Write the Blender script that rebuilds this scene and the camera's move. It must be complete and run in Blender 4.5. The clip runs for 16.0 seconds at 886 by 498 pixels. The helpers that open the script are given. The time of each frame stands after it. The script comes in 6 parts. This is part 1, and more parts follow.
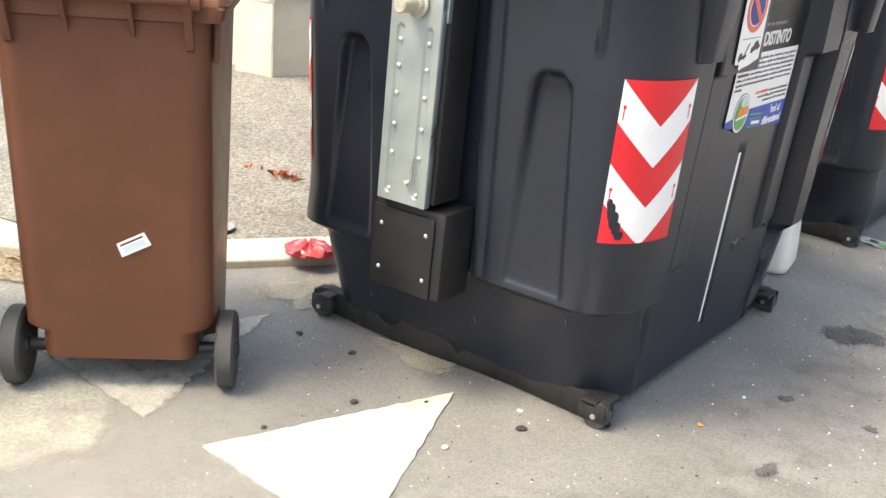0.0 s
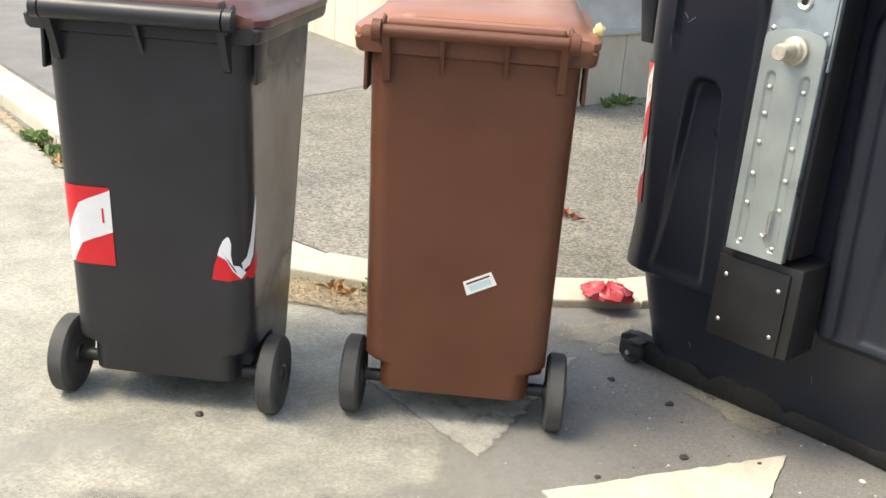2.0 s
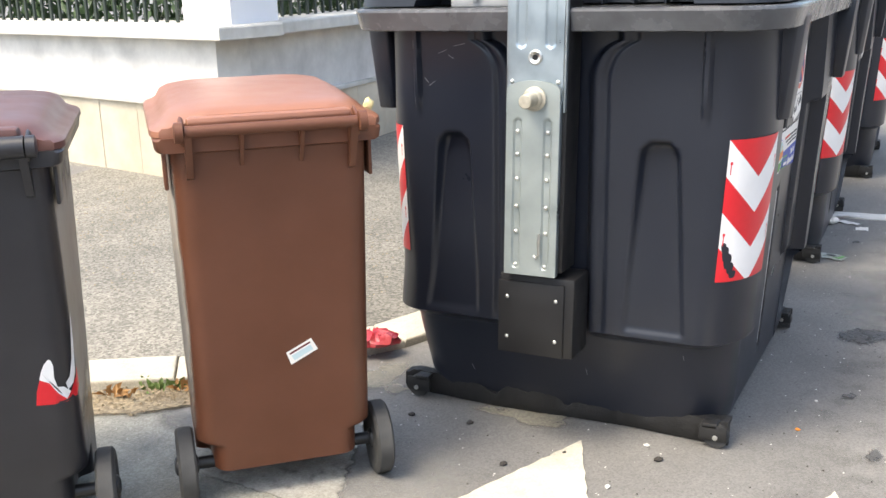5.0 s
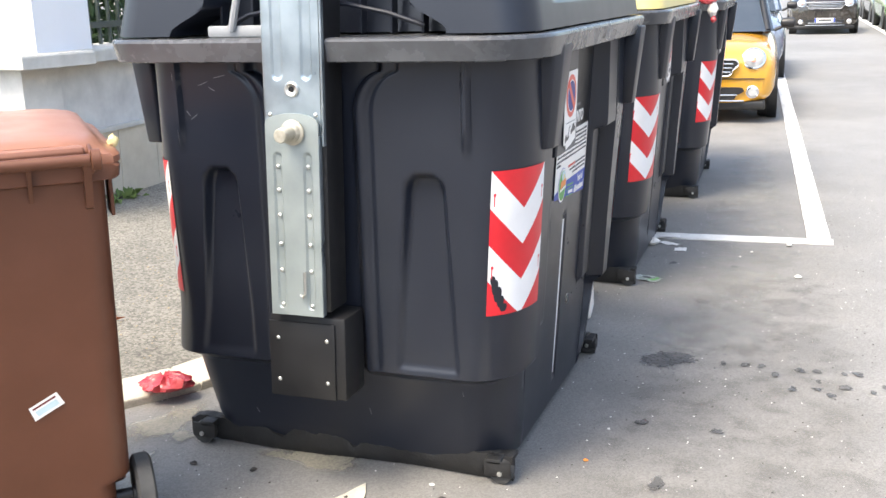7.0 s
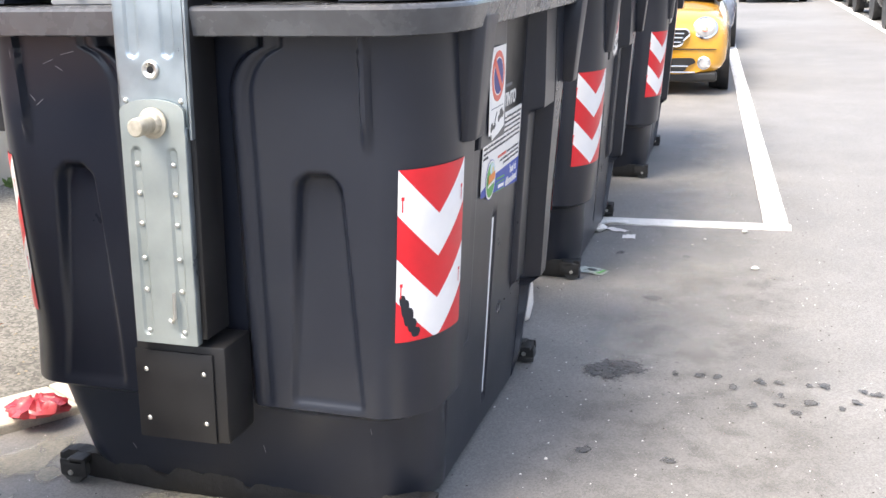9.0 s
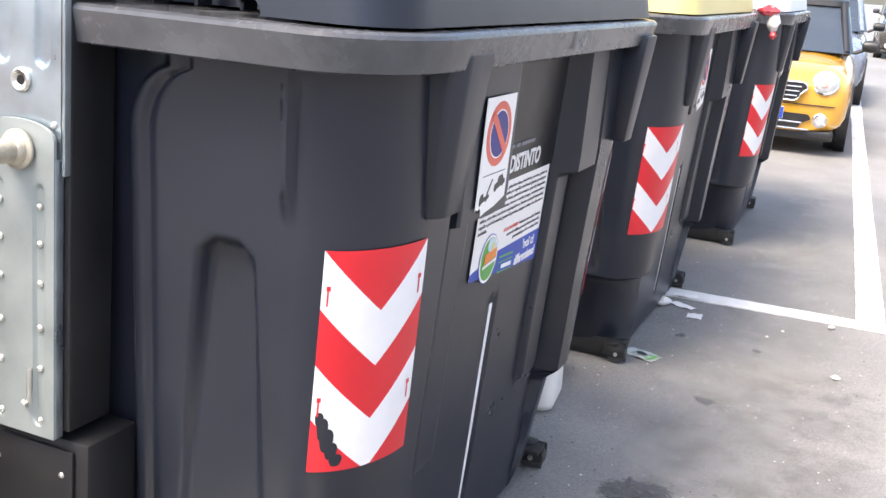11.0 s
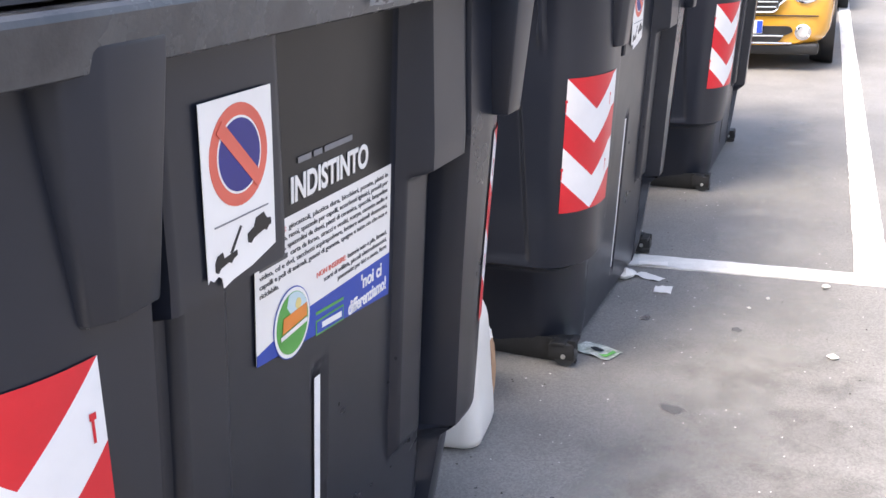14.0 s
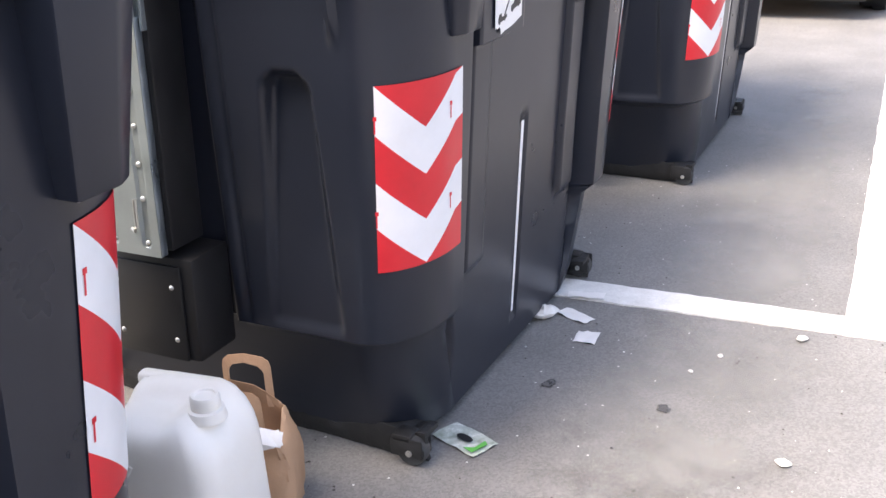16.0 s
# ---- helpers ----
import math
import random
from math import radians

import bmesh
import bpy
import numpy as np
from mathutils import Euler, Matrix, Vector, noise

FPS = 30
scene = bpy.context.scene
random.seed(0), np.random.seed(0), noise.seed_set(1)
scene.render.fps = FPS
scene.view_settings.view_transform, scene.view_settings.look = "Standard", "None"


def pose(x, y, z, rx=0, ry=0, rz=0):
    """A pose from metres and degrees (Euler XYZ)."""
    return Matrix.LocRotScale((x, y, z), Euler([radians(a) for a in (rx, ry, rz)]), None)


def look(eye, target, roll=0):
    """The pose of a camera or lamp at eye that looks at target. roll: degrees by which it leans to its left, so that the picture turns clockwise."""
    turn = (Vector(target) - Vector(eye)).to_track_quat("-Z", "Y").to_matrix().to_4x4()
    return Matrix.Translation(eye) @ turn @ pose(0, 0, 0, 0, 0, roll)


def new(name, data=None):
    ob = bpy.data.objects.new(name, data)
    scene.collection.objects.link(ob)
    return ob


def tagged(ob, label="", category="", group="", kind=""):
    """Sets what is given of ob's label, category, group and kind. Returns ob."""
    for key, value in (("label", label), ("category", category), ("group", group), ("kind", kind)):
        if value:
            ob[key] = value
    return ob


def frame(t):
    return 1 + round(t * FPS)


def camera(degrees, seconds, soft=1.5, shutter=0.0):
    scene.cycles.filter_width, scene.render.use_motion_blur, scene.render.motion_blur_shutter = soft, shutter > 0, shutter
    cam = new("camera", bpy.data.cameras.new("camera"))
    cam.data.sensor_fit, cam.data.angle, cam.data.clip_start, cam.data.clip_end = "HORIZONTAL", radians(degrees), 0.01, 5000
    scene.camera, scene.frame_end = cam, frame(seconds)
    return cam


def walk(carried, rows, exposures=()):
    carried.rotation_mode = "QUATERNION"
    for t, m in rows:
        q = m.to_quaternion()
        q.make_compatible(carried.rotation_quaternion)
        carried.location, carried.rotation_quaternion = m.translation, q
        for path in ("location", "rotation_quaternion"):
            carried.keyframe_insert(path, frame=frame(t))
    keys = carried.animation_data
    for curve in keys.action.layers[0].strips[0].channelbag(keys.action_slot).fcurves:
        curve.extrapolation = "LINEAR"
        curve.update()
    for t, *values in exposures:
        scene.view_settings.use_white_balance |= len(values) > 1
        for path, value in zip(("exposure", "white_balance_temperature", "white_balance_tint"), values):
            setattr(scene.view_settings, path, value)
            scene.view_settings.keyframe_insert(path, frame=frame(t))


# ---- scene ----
cam = camera(46.0, 16.0)
PATH = [
    (0, (0.138, 0.121, 1.371), (-0.983, 1.637, 0.704), 4.4),
    (0.5, (0.15, 0.114, 1.372), (-1.102, 1.535, 0.728), 5.2),
    (1, (0.068, 0.011, 1.388), (-1.294, 1.307, 0.707), 4.8),
    (1.5, (-0.05, -0.113, 1.36), (-1.473, 1.151, 0.745), 4.3),
    (2, (-0.203, -0.124, 1.367), (-1.593, 1.166, 0.73), 4.0),
    (2.5, (-0.391, -0.056, 1.397), (-1.746, 1.24, 0.7), 6.2),
    (3, (-0.495, -0.14, 1.449), (-1.763, 1.291, 0.864), 2.6),
    (5.5, (-0.376, -0.586, 1.424), (-1.21, 1.151, 0.888), -0.6),
    (6, (-0.331, -0.544, 1.417), (-1.141, 1.196, 0.855), 0.4),
    (6.5, (-0.222, -0.41, 1.441), (-0.956, 1.387, 0.961), 0.7),
    (7, (-0.155, -0.325, 1.439), (-0.828, 1.496, 0.957), -1.6),
    (7.5, (-0.164, -0.238, 1.437), (-0.756, 1.61, 0.953), -0.8),
    (8, (-0.202, -0.093, 1.431), (-0.726, 1.767, 0.915), -2.4),
    (10.5, (-0.213, 0.663, 1.408), (-0.959, 2.433, 0.853), 2.9),
    (11, (-0.163, 0.861, 1.424), (-0.924, 2.635, 0.903), 4.5),
    (11.5, (-0.172, 0.961, 1.417), (-0.921, 2.752, 0.935), 2.5),
    (12, (-0.235, 1.048, 1.424), (-0.965, 2.832, 0.89), 1.6),
    (12.5, (-0.28, 1.122, 1.398), (-0.956, 2.905, 0.796), 0.1),
    (13, (-0.228, 1.311, 1.383), (-1.007, 3.043, 0.758), -0.8),
    (13.5, (-0.148, 1.466, 1.388), (-0.962, 3.153, 0.689), -1.0),
    (14, (-0.149, 1.686, 1.403), (-0.908, 3.428, 0.778), -1.5),
    (14.5, (-0.081, 1.903, 1.398), (-0.9, 3.608, 0.748), -3.8),
    (15, (0.03, 2.191, 1.412), (-0.896, 3.844, 0.772), -3.0),
    (15.5, (0.032, 2.464, 1.405), (-0.86, 4.121, 0.726), -0.8),
    (16, (0.042, 2.809, 1.378), (-0.825, 4.453, 0.639), -2.3),
]
walk(cam, [(t, look(eye, target, roll)) for t, eye, target, roll in PATH], [(0.0, 2.02, 7700, 6), (1.5, 1.54, 7600, 5), (3.0, 1.70, 7300, 7), (5.5, 1.78, 7150, 8), (6.2, 1.80, 7100, 9), (7.0, 1.98, 7050, 8), (8.0, 1.98, 7050, 9), (10.5, 2.10, 7050, 12), (12.5, 2.04, 7000, 13), (16.0, 2.14, 7000, 15)])

# ---- the place: a street corner with refuse containers ----
# world, sun
world = bpy.data.worlds.new("sky")
scene.world = world
world.use_nodes = True
wn = world.node_tree
sky = wn.nodes.new("ShaderNodeTexSky")
sky.sky_type = "NISHITA"
sky.sun_disc = False
SUN_EL, SUN_AZ = 60.0, 207.0          # degrees; azimuth clockwise from +y
sky.sun_elevation, sky.sun_rotation = radians(SUN_EL), radians(SUN_AZ)
sky.air_density, sky.dust_density = 1.0, 3.0
wn.links.new(sky.outputs[0], wn.nodes["Background"].inputs[0])
wn.nodes["Background"].inputs[1].default_value = 0.15
sun = new("sun", bpy.data.lights.new("sun", "SUN"))
sun.data.energy, sun.data.angle, sun.data.color = 1.2, radians(24), (1.0, 0.95, 0.87)
sdir = Vector((math.sin(radians(SUN_AZ)) * math.cos(radians(SUN_EL)), math.cos(radians(SUN_AZ)) * math.cos(radians(SUN_EL)), math.sin(radians(SUN_EL))))
sun.matrix_basis = look(sdir * 30, (0, 0, 0))


# ---- materials ----
def lin(c):
    return (*[v for v in c], 1.0)


def mat(name, c1, c2=None, scale=6.0, big=0.9, rough=(0.4, 0.6), metal=0.0, bump=0.15, bscale=120.0, spec=0.5, speck=None, coat=0.0):
    """A surface that varies between two colours at two scales, with its own grain."""
    m = bpy.data.materials.new(name)
    m.use_nodes = True
    t = m.node_tree
    b = t.nodes["Principled BSDF"]
    co = t.nodes.new("ShaderNodeTexCoord")

    def noise_tex(s, detail=5.0, rg=0.6):
        n = t.nodes.new("ShaderNodeTexNoise")
        n.inputs["Scale"].default_value, n.inputs["Detail"].default_value, n.inputs["Roughness"].default_value = s, detail, rg
        t.links.new(co.outputs["Object"], n.inputs["Vector"])
        return n
    n1, n2 = noise_tex(scale), noise_tex(big, 3.0)
    add = t.nodes.new("ShaderNodeMath")
    add.operation = "MULTIPLY_ADD"
    t.links.new(n2.outputs[0], add.inputs[0])
    add.inputs[1].default_value = 1.0
    t.links.new(n1.outputs[0], add.inputs[2])
    ramp = t.nodes.new("ShaderNodeMapRange")
    ramp.inputs["From Min"].default_value, ramp.inputs["From Max"].default_value = 0.72, 1.28
    t.links.new(add.outputs[0], ramp.inputs["Value"])
    mix = t.nodes.new("ShaderNodeMix")
    mix.data_type = "RGBA"
    mix.inputs["A"].default_value, mix.inputs["B"].default_value = lin(c1), lin(c2 or c1)
    t.links.new(ramp.outputs[0], mix.inputs["Factor"])
    colour = mix.outputs["Result"]
    fine = noise_tex(bscale, 3.0, 0.7)
    if speck:
        amount, sc, dark, light = speck
        vo = t.nodes.new("ShaderNodeTexVoronoi")
        vo.inputs["Scale"].default_value = sc
        t.links.new(co.outputs["Object"], vo.inputs["Vector"])
        bw = t.nodes.new("ShaderNodeRGBToBW")
        t.links.new(vo.outputs["Color"], bw.inputs[0])
        rg = t.nodes.new("ShaderNodeMapRange")
        rg.inputs["From Min"].default_value, rg.inputs["From Max"].default_value = 0.2, 0.8
        rg.inputs["To Min"].default_value, rg.inputs["To Max"].default_value = dark, light
        t.links.new(bw.outputs[0], rg.inputs["Value"])
        mul = t.nodes.new("ShaderNodeMix")
        mul.data_type, mul.blend_type = "RGBA", "MULTIPLY"
        mul.inputs["Factor"].default_value = amount
        t.links.new(colour, mul.inputs["A"])
        t.links.new(rg.outputs[0], mul.inputs["B"])
        colour = mul.outputs["Result"]
    t.links.new(colour, b.inputs["Base Color"])
    rr = t.nodes.new("ShaderNodeMapRange")
    rr.inputs["From Min"].default_value, rr.inputs["From Max"].default_value = 0.3, 0.7
    rr.inputs["To Min"].default_value, rr.inputs["To Max"].default_value = rough
    t.links.new(n1.outputs[0], rr.inputs["Value"])
    t.links.new(rr.outputs[0], b.inputs["Roughness"])
    b.inputs["Metallic"].default_value = metal
    b.inputs["Specular IOR Level"].default_value = spec
    b.inputs["Coat Weight"].default_value = coat
    b.inputs["Coat Roughness"].default_value = 0.05
    if bump > 0:
        bp = t.nodes.new("ShaderNodeBump")
        bp.inputs["Strength"].default_value, bp.inputs["Distance"].default_value = bump, 0.004
        t.links.new(fine.outputs[0], bp.inputs["Height"])
        t.links.new(bp.outputs[0], b.inputs["Normal"])
    return m


M_ROAD = mat("asphalt_road", (0.142, 0.138, 0.130), (0.236, 0.229, 0.216), 2.2, 0.35, (0.75, 0.95), bump=0.35, bscale=160, speck=(0.38, 190, 0.55, 1.3))
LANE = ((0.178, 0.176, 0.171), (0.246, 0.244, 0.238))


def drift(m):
    """Lets the asphalt turn paler towards the carriageway across a soft, uneven band."""
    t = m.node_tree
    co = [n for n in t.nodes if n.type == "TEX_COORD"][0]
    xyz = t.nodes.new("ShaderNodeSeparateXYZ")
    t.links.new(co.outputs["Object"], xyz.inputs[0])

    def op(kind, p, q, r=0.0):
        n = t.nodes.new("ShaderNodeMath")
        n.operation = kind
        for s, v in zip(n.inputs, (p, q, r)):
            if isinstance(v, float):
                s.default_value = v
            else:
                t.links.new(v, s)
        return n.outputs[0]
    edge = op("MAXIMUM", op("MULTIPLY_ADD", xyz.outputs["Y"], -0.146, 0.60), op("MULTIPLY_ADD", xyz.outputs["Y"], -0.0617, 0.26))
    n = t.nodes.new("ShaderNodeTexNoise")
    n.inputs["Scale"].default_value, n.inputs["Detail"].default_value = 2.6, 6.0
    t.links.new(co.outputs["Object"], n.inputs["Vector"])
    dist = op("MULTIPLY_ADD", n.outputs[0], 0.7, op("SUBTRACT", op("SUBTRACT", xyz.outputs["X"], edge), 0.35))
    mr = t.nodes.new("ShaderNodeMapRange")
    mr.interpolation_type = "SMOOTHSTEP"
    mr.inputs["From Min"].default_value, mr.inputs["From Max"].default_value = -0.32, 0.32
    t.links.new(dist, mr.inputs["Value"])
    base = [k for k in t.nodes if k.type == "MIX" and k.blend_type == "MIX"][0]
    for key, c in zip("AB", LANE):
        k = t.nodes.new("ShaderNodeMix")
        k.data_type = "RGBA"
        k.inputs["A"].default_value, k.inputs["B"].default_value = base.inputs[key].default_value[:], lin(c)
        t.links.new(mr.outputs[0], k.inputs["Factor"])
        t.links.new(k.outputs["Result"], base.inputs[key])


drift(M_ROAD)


def soft_edge(m, lo=0.25, hi=0.75, rag=0.7, scale=14.0, most=1.0):
    """Dust and stains thin out towards their rim: the mesh value 'cover' with some noise."""
    t = m.node_tree
    at = t.nodes.new("ShaderNodeAttribute")
    at.attribute_name = "cover"
    co = [n for n in t.nodes if n.type == "TEX_COORD"][0]
    n = t.nodes.new("ShaderNodeTexNoise")
    n.inputs["Scale"].default_value, n.inputs["Detail"].default_value = scale, 6.0
    t.links.new(co.outputs["Object"], n.inputs["Vector"])
    add = t.nodes.new("ShaderNodeMath")
    add.operation = "MULTIPLY_ADD"
    t.links.new(n.outputs[0], add.inputs[0])
    add.inputs[1].default_value = rag
    t.links.new(at.outputs["Fac"], add.inputs[2])
    mr = t.nodes.new("ShaderNodeMapRange")
    mr.interpolation_type = "SMOOTHSTEP"
    mr.inputs["From Min"].default_value, mr.inputs["From Max"].default_value = lo + rag / 2, hi + rag / 2
    t.links.new(add.outputs[0], mr.inputs["Value"])
    mr.inputs["To Max"].default_value = most
    t.links.new(mr.outputs[0], t.nodes["Principled BSDF"].inputs["Alpha"])


M_PATCH = mat("dusty_concrete", (0.22, 0.215, 0.18), (0.39, 0.378, 0.325), 4.5, 0.9, (0.8, 0.95), bump=0.5, bscale=130, speck=(0.5, 160, 0.6, 1.3))
M_WALKWAY = mat("coarse_pavement_asphalt", (0.130, 0.123, 0.104), (0.225, 0.213, 0.183), 5.0, 0.7, (0.8, 0.95), bump=0.7, bscale=90, speck=(0.7, 100, 0.42, 1.5))
M_SMOOTH = mat("smooth_dark_asphalt", (0.14, 0.135, 0.13), (0.21, 0.205, 0.2), 4.0, 0.8, (0.8, 0.95), bump=0.4, bscale=160, speck=(0.5, 180, 0.6, 1.2))
M_KERB = mat("kerb_stone", (0.41, 0.38, 0.305), (0.57, 0.53, 0.44), 9, 1.8, (0.75, 0.9), bump=0.4, bscale=120, speck=(0.35, 220, 0.6, 1.2))
M_DIRT = mat("gutter_dirt", (0.20, 0.155, 0.10), (0.36, 0.30, 0.20), 9, 2.0, (0.9, 1.0), bump=1.0, bscale=70, speck=(0.7, 90, 0.5, 1.4))
M_LINE = mat("white_road_paint", (0.60, 0.59, 0.55), (0.82, 0.81, 0.77), 14, 2.0, (0.7, 0.85), bump=0.4, bscale=160, speck=(0.25, 190, 0.75, 1.1))
M_WORN = mat("worn_road_paint", (0.30, 0.29, 0.25), (0.50, 0.48, 0.43), 18, 4.0, (0.75, 0.9), bump=0.5, bscale=160, speck=(0.4, 170, 0.6, 1.2))
M_STAIN = mat("oil_stain", (0.062, 0.061, 0.060), (0.11, 0.108, 0.104), 12, 3, (0.45, 0.7), bump=0.4, bscale=160, speck=(0.4, 190, 0.6, 1.3))
M_SAND = mat("pale_sand", (0.30, 0.275, 0.215), (0.44, 0.41, 0.33), 9, 3, (0.85, 0.95), bump=0.6, bscale=120, speck=(0.5, 170, 0.55, 1.25))
M_ROADDARK = mat("damp_asphalt", (0.10, 0.098, 0.095), (0.14, 0.138, 0.134), 6, 2, (0.65, 0.85), bump=0.5, bscale=160, speck=(0.5, 190, 0.6, 1.2))
M_BODY = mat("dark_grey_plastic", (0.0122, 0.0150, 0.0235), (0.018, 0.0215, 0.031), 2.5, 1.2, (0.27, 0.36), bump=0.0, spec=0.42)
M_RIM = mat("scuffed_grey_plastic", (0.036, 0.038, 0.043), (0.088, 0.092, 0.099), 11.0, 3.0, (0.13, 0.36), bump=0.12, bscale=150)
M_BASE = mat("worn_black_plastic", (0.009, 0.009, 0.009), (0.027, 0.026, 0.025), 16, 3.0, (0.5, 0.8), bump=0.5, bscale=70)
M_BLACK = mat("black_steel", (0.010, 0.010, 0.011), (0.018, 0.018, 0.019), 8, 2, (0.36, 0.52), bump=0.05, bscale=200, spec=0.35)
M_STAY = mat("pale_grey_paint", (0.20, 0.21, 0.22), (0.30, 0.31, 0.32), 14, 3.0, (0.4, 0.55), bump=0.1)
M_PIN = mat("dull_yellowish_steel", (0.34, 0.31, 0.24), (0.56, 0.52, 0.43), 60, 9.0, (0.4, 0.6), metal=0.6, bump=0.5, bscale=200)
M_ZINC = mat("galvanised_steel", (0.31, 0.37, 0.41), (0.47, 0.54, 0.575), 12, 3.0, (0.25, 0.48), metal=0.9, bump=0.08, bscale=90)
M_PALEZINC = mat("pale_dull_zinc", (0.26, 0.30, 0.295), (0.38, 0.42, 0.41), 10, 3.0, (0.35, 0.55), metal=0.55, bump=0.1, bscale=90)
M_RIVET = mat("bright_steel", (0.55, 0.54, 0.50), (0.72, 0.71, 0.67), 30, 8.0, (0.25, 0.4), metal=0.9, bump=0.0)
M_RED = mat("red_reflective_film", (0.60, 0.012, 0.022), (0.72, 0.02, 0.032), 9, 2.0, (0.3, 0.4), bump=0.04, bscale=400)
M_WHITE = mat("white_reflective_film", (0.74, 0.74, 0.74), (0.85, 0.85, 0.85), 9, 2.0, (0.3, 0.4), bump=0.04, bscale=400)
M_PAPER = mat("white_vinyl", (0.80, 0.775, 0.735), (0.87, 0.845, 0.80), 9, 2.0, (0.35, 0.5), bump=0.05, bscale=200)
M_INK = mat("black_ink", (0.009, 0.009, 0.010), (0.016, 0.016, 0.017), 9, 2.0, (0.3, 0.4), bump=0.0, spec=0.35)
M_GREYINK = mat("grey_ink", (0.17, 0.17, 0.18), (0.23, 0.23, 0.24), 20, 2.0, (0.5, 0.6), bump=0.0)
M_TEXT = mat("dark_text_ink", (0.06, 0.06, 0.06), (0.12, 0.12, 0.12), 20, 2.0, (0.5, 0.6), bump=0.0)
M_SALMON = mat("faded_red_ink", (0.66, 0.11, 0.07), (0.74, 0.16, 0.105), 9, 2.0, (0.4, 0.5), bump=0.0)
M_NAVY = mat("navy_ink", (0.018, 0.018, 0.16), (0.03, 0.03, 0.22), 9, 2.0, (0.4, 0.5), bump=0.0)
M_BLUE = mat("blue_ink", (0.012, 0.048, 0.33), (0.022, 0.072, 0.42), 9, 2.0, (0.4, 0.5), bump=0.0)
M_GREEN = mat("green_ink", (0.06, 0.30, 0.05), (0.14, 0.46, 0.09), 9, 2.0, (0.4, 0.5), bump=0.0)
M_ORANGE = mat("orange_ink", (0.75, 0.20, 0.03), (0.85, 0.33, 0.06), 9, 2.0, (0.4, 0.5), bump=0.0)
M_PALEBLUE = mat("pale_blue_ink", (0.45, 0.60, 0.66), (0.62, 0.74, 0.72), 9, 2.0, (0.4, 0.5), bump=0.0)
M_YELLOWLID = mat("yellow_plastic", (0.72, 0.58, 0.20), (0.80, 0.66, 0.28), 5, 1.5, (0.35, 0.5), bump=0.06, bscale=200)
M_WHITELID = mat("white_plastic_lid", (0.74, 0.75, 0.77), (0.82, 0.83, 0.84), 5, 1.5, (0.35, 0.5), bump=0.06, bscale=200)
M_BROWN = mat("brown_plastic", (0.112, 0.042, 0.022), (0.14, 0.054, 0.030), 6, 1.5, (0.36, 0.52), bump=0.08, bscale=260, spec=0.36)
M_BROWNLID = mat("weathered_brown_plastic", (0.235, 0.098, 0.057), (0.30, 0.135, 0.085), 7, 2.0, (0.3, 0.45), bump=0.06, bscale=260)
M_DULLLID = mat("dull_red_brown_plastic", (0.095, 0.040, 0.032), (0.14, 0.066, 0.055), 7, 2.0, (0.3, 0.45), bump=0.06, bscale=260)
M_BINBLACK = mat("charcoal_plastic", (0.017, 0.017, 0.021), (0.027, 0.027, 0.031), 6, 1.5, (0.3, 0.48), bump=0.08, bscale=260)
M_RUBBER = mat("dusty_rubber", (0.028, 0.028, 0.028), (0.075, 0.074, 0.07), 14, 4.0, (0.6, 0.85), bump=0.25, bscale=120)
M_AXLE = mat("grey_axle_steel", (0.06, 0.065, 0.075), (0.11, 0.115, 0.125), 14, 4.0, (0.4, 0.6), metal=0.4, bump=0.1)
M_JERRY = mat("white_polyethylene", (0.80, 0.765, 0.69), (0.87, 0.84, 0.77), 7, 2.0, (0.3, 0.5), bump=0.05, bscale=90)
M_KRAFT = mat("kraft_paper", (0.43, 0.255, 0.145), (0.54, 0.34, 0.205), 11, 3.0, (0.7, 0.85), bump=0.4, bscale=60)
M_WRAP = mat("red_foil_wrapper", (0.36, 0.012, 0.025), (0.60, 0.10, 0.11), 16, 5.0, (0.18, 0.35), bump=0.6, bscale=30)
soft_edge(M_STAIN, 0.4, 1.1, 1.4, 55.0, 0.9)
soft_edge(M_SAND, 0.25, 1.0, 1.4, 12.0, 0.6)
M_DUST = mat("pale_road_dust", (0.29, 0.285, 0.262), (0.36, 0.353, 0.33), 9, 3, (0.85, 0.95), bump=0.4, bscale=140)
M_GRIME = mat("dark_road_grime", (0.075, 0.072, 0.066), (0.11, 0.105, 0.096), 9, 3, (0.7, 0.9), bump=0.4, bscale=140)
soft_edge(M_DUST, 0.6, 1.5, 2.6, 5.0, 0.42)
soft_edge(M_GRIME, 0.75, 1.6, 2.6, 9.0, 0.22)
M_SCUFF = mat("pale_scuff", (0.20, 0.205, 0.22), (0.33, 0.335, 0.35), 40, 9.0, (0.4, 0.6), bump=0.2)
M_SCUFF.node_tree.nodes["Principled BSDF"].inputs["Alpha"].default_value = 0.55
# bin dust, with the glossy side's pale reflection put into its colour
M_DUSTSHEEN = mat("pale_dust_and_sheen", (0.33, 0.29, 0.245), (0.47, 0.43, 0.375), 7, 2.5, (0.55, 0.8), bump=0.2, bscale=140)
soft_edge(M_DUSTSHEEN, 0.0, 0.9, 1.3, 6.0, 0.85)
M_TRI = mat("dirty_cream_road_paint", (0.44, 0.41, 0.335), (0.62, 0.585, 0.49), 14, 2.5, (0.75, 0.9), bump=0.4, bscale=160, speck=(0.3, 190, 0.65, 1.15))
soft_edge(M_WORN, 0.15, 1.0, 1.7, 22.0, 0.9)
soft_edge(M_ROADDARK)
soft_edge(M_PATCH, 0.2, 0.9, 1.0, 7.0)
soft_edge(M_DIRT, 0.2, 0.8, 1.0, 18.0)
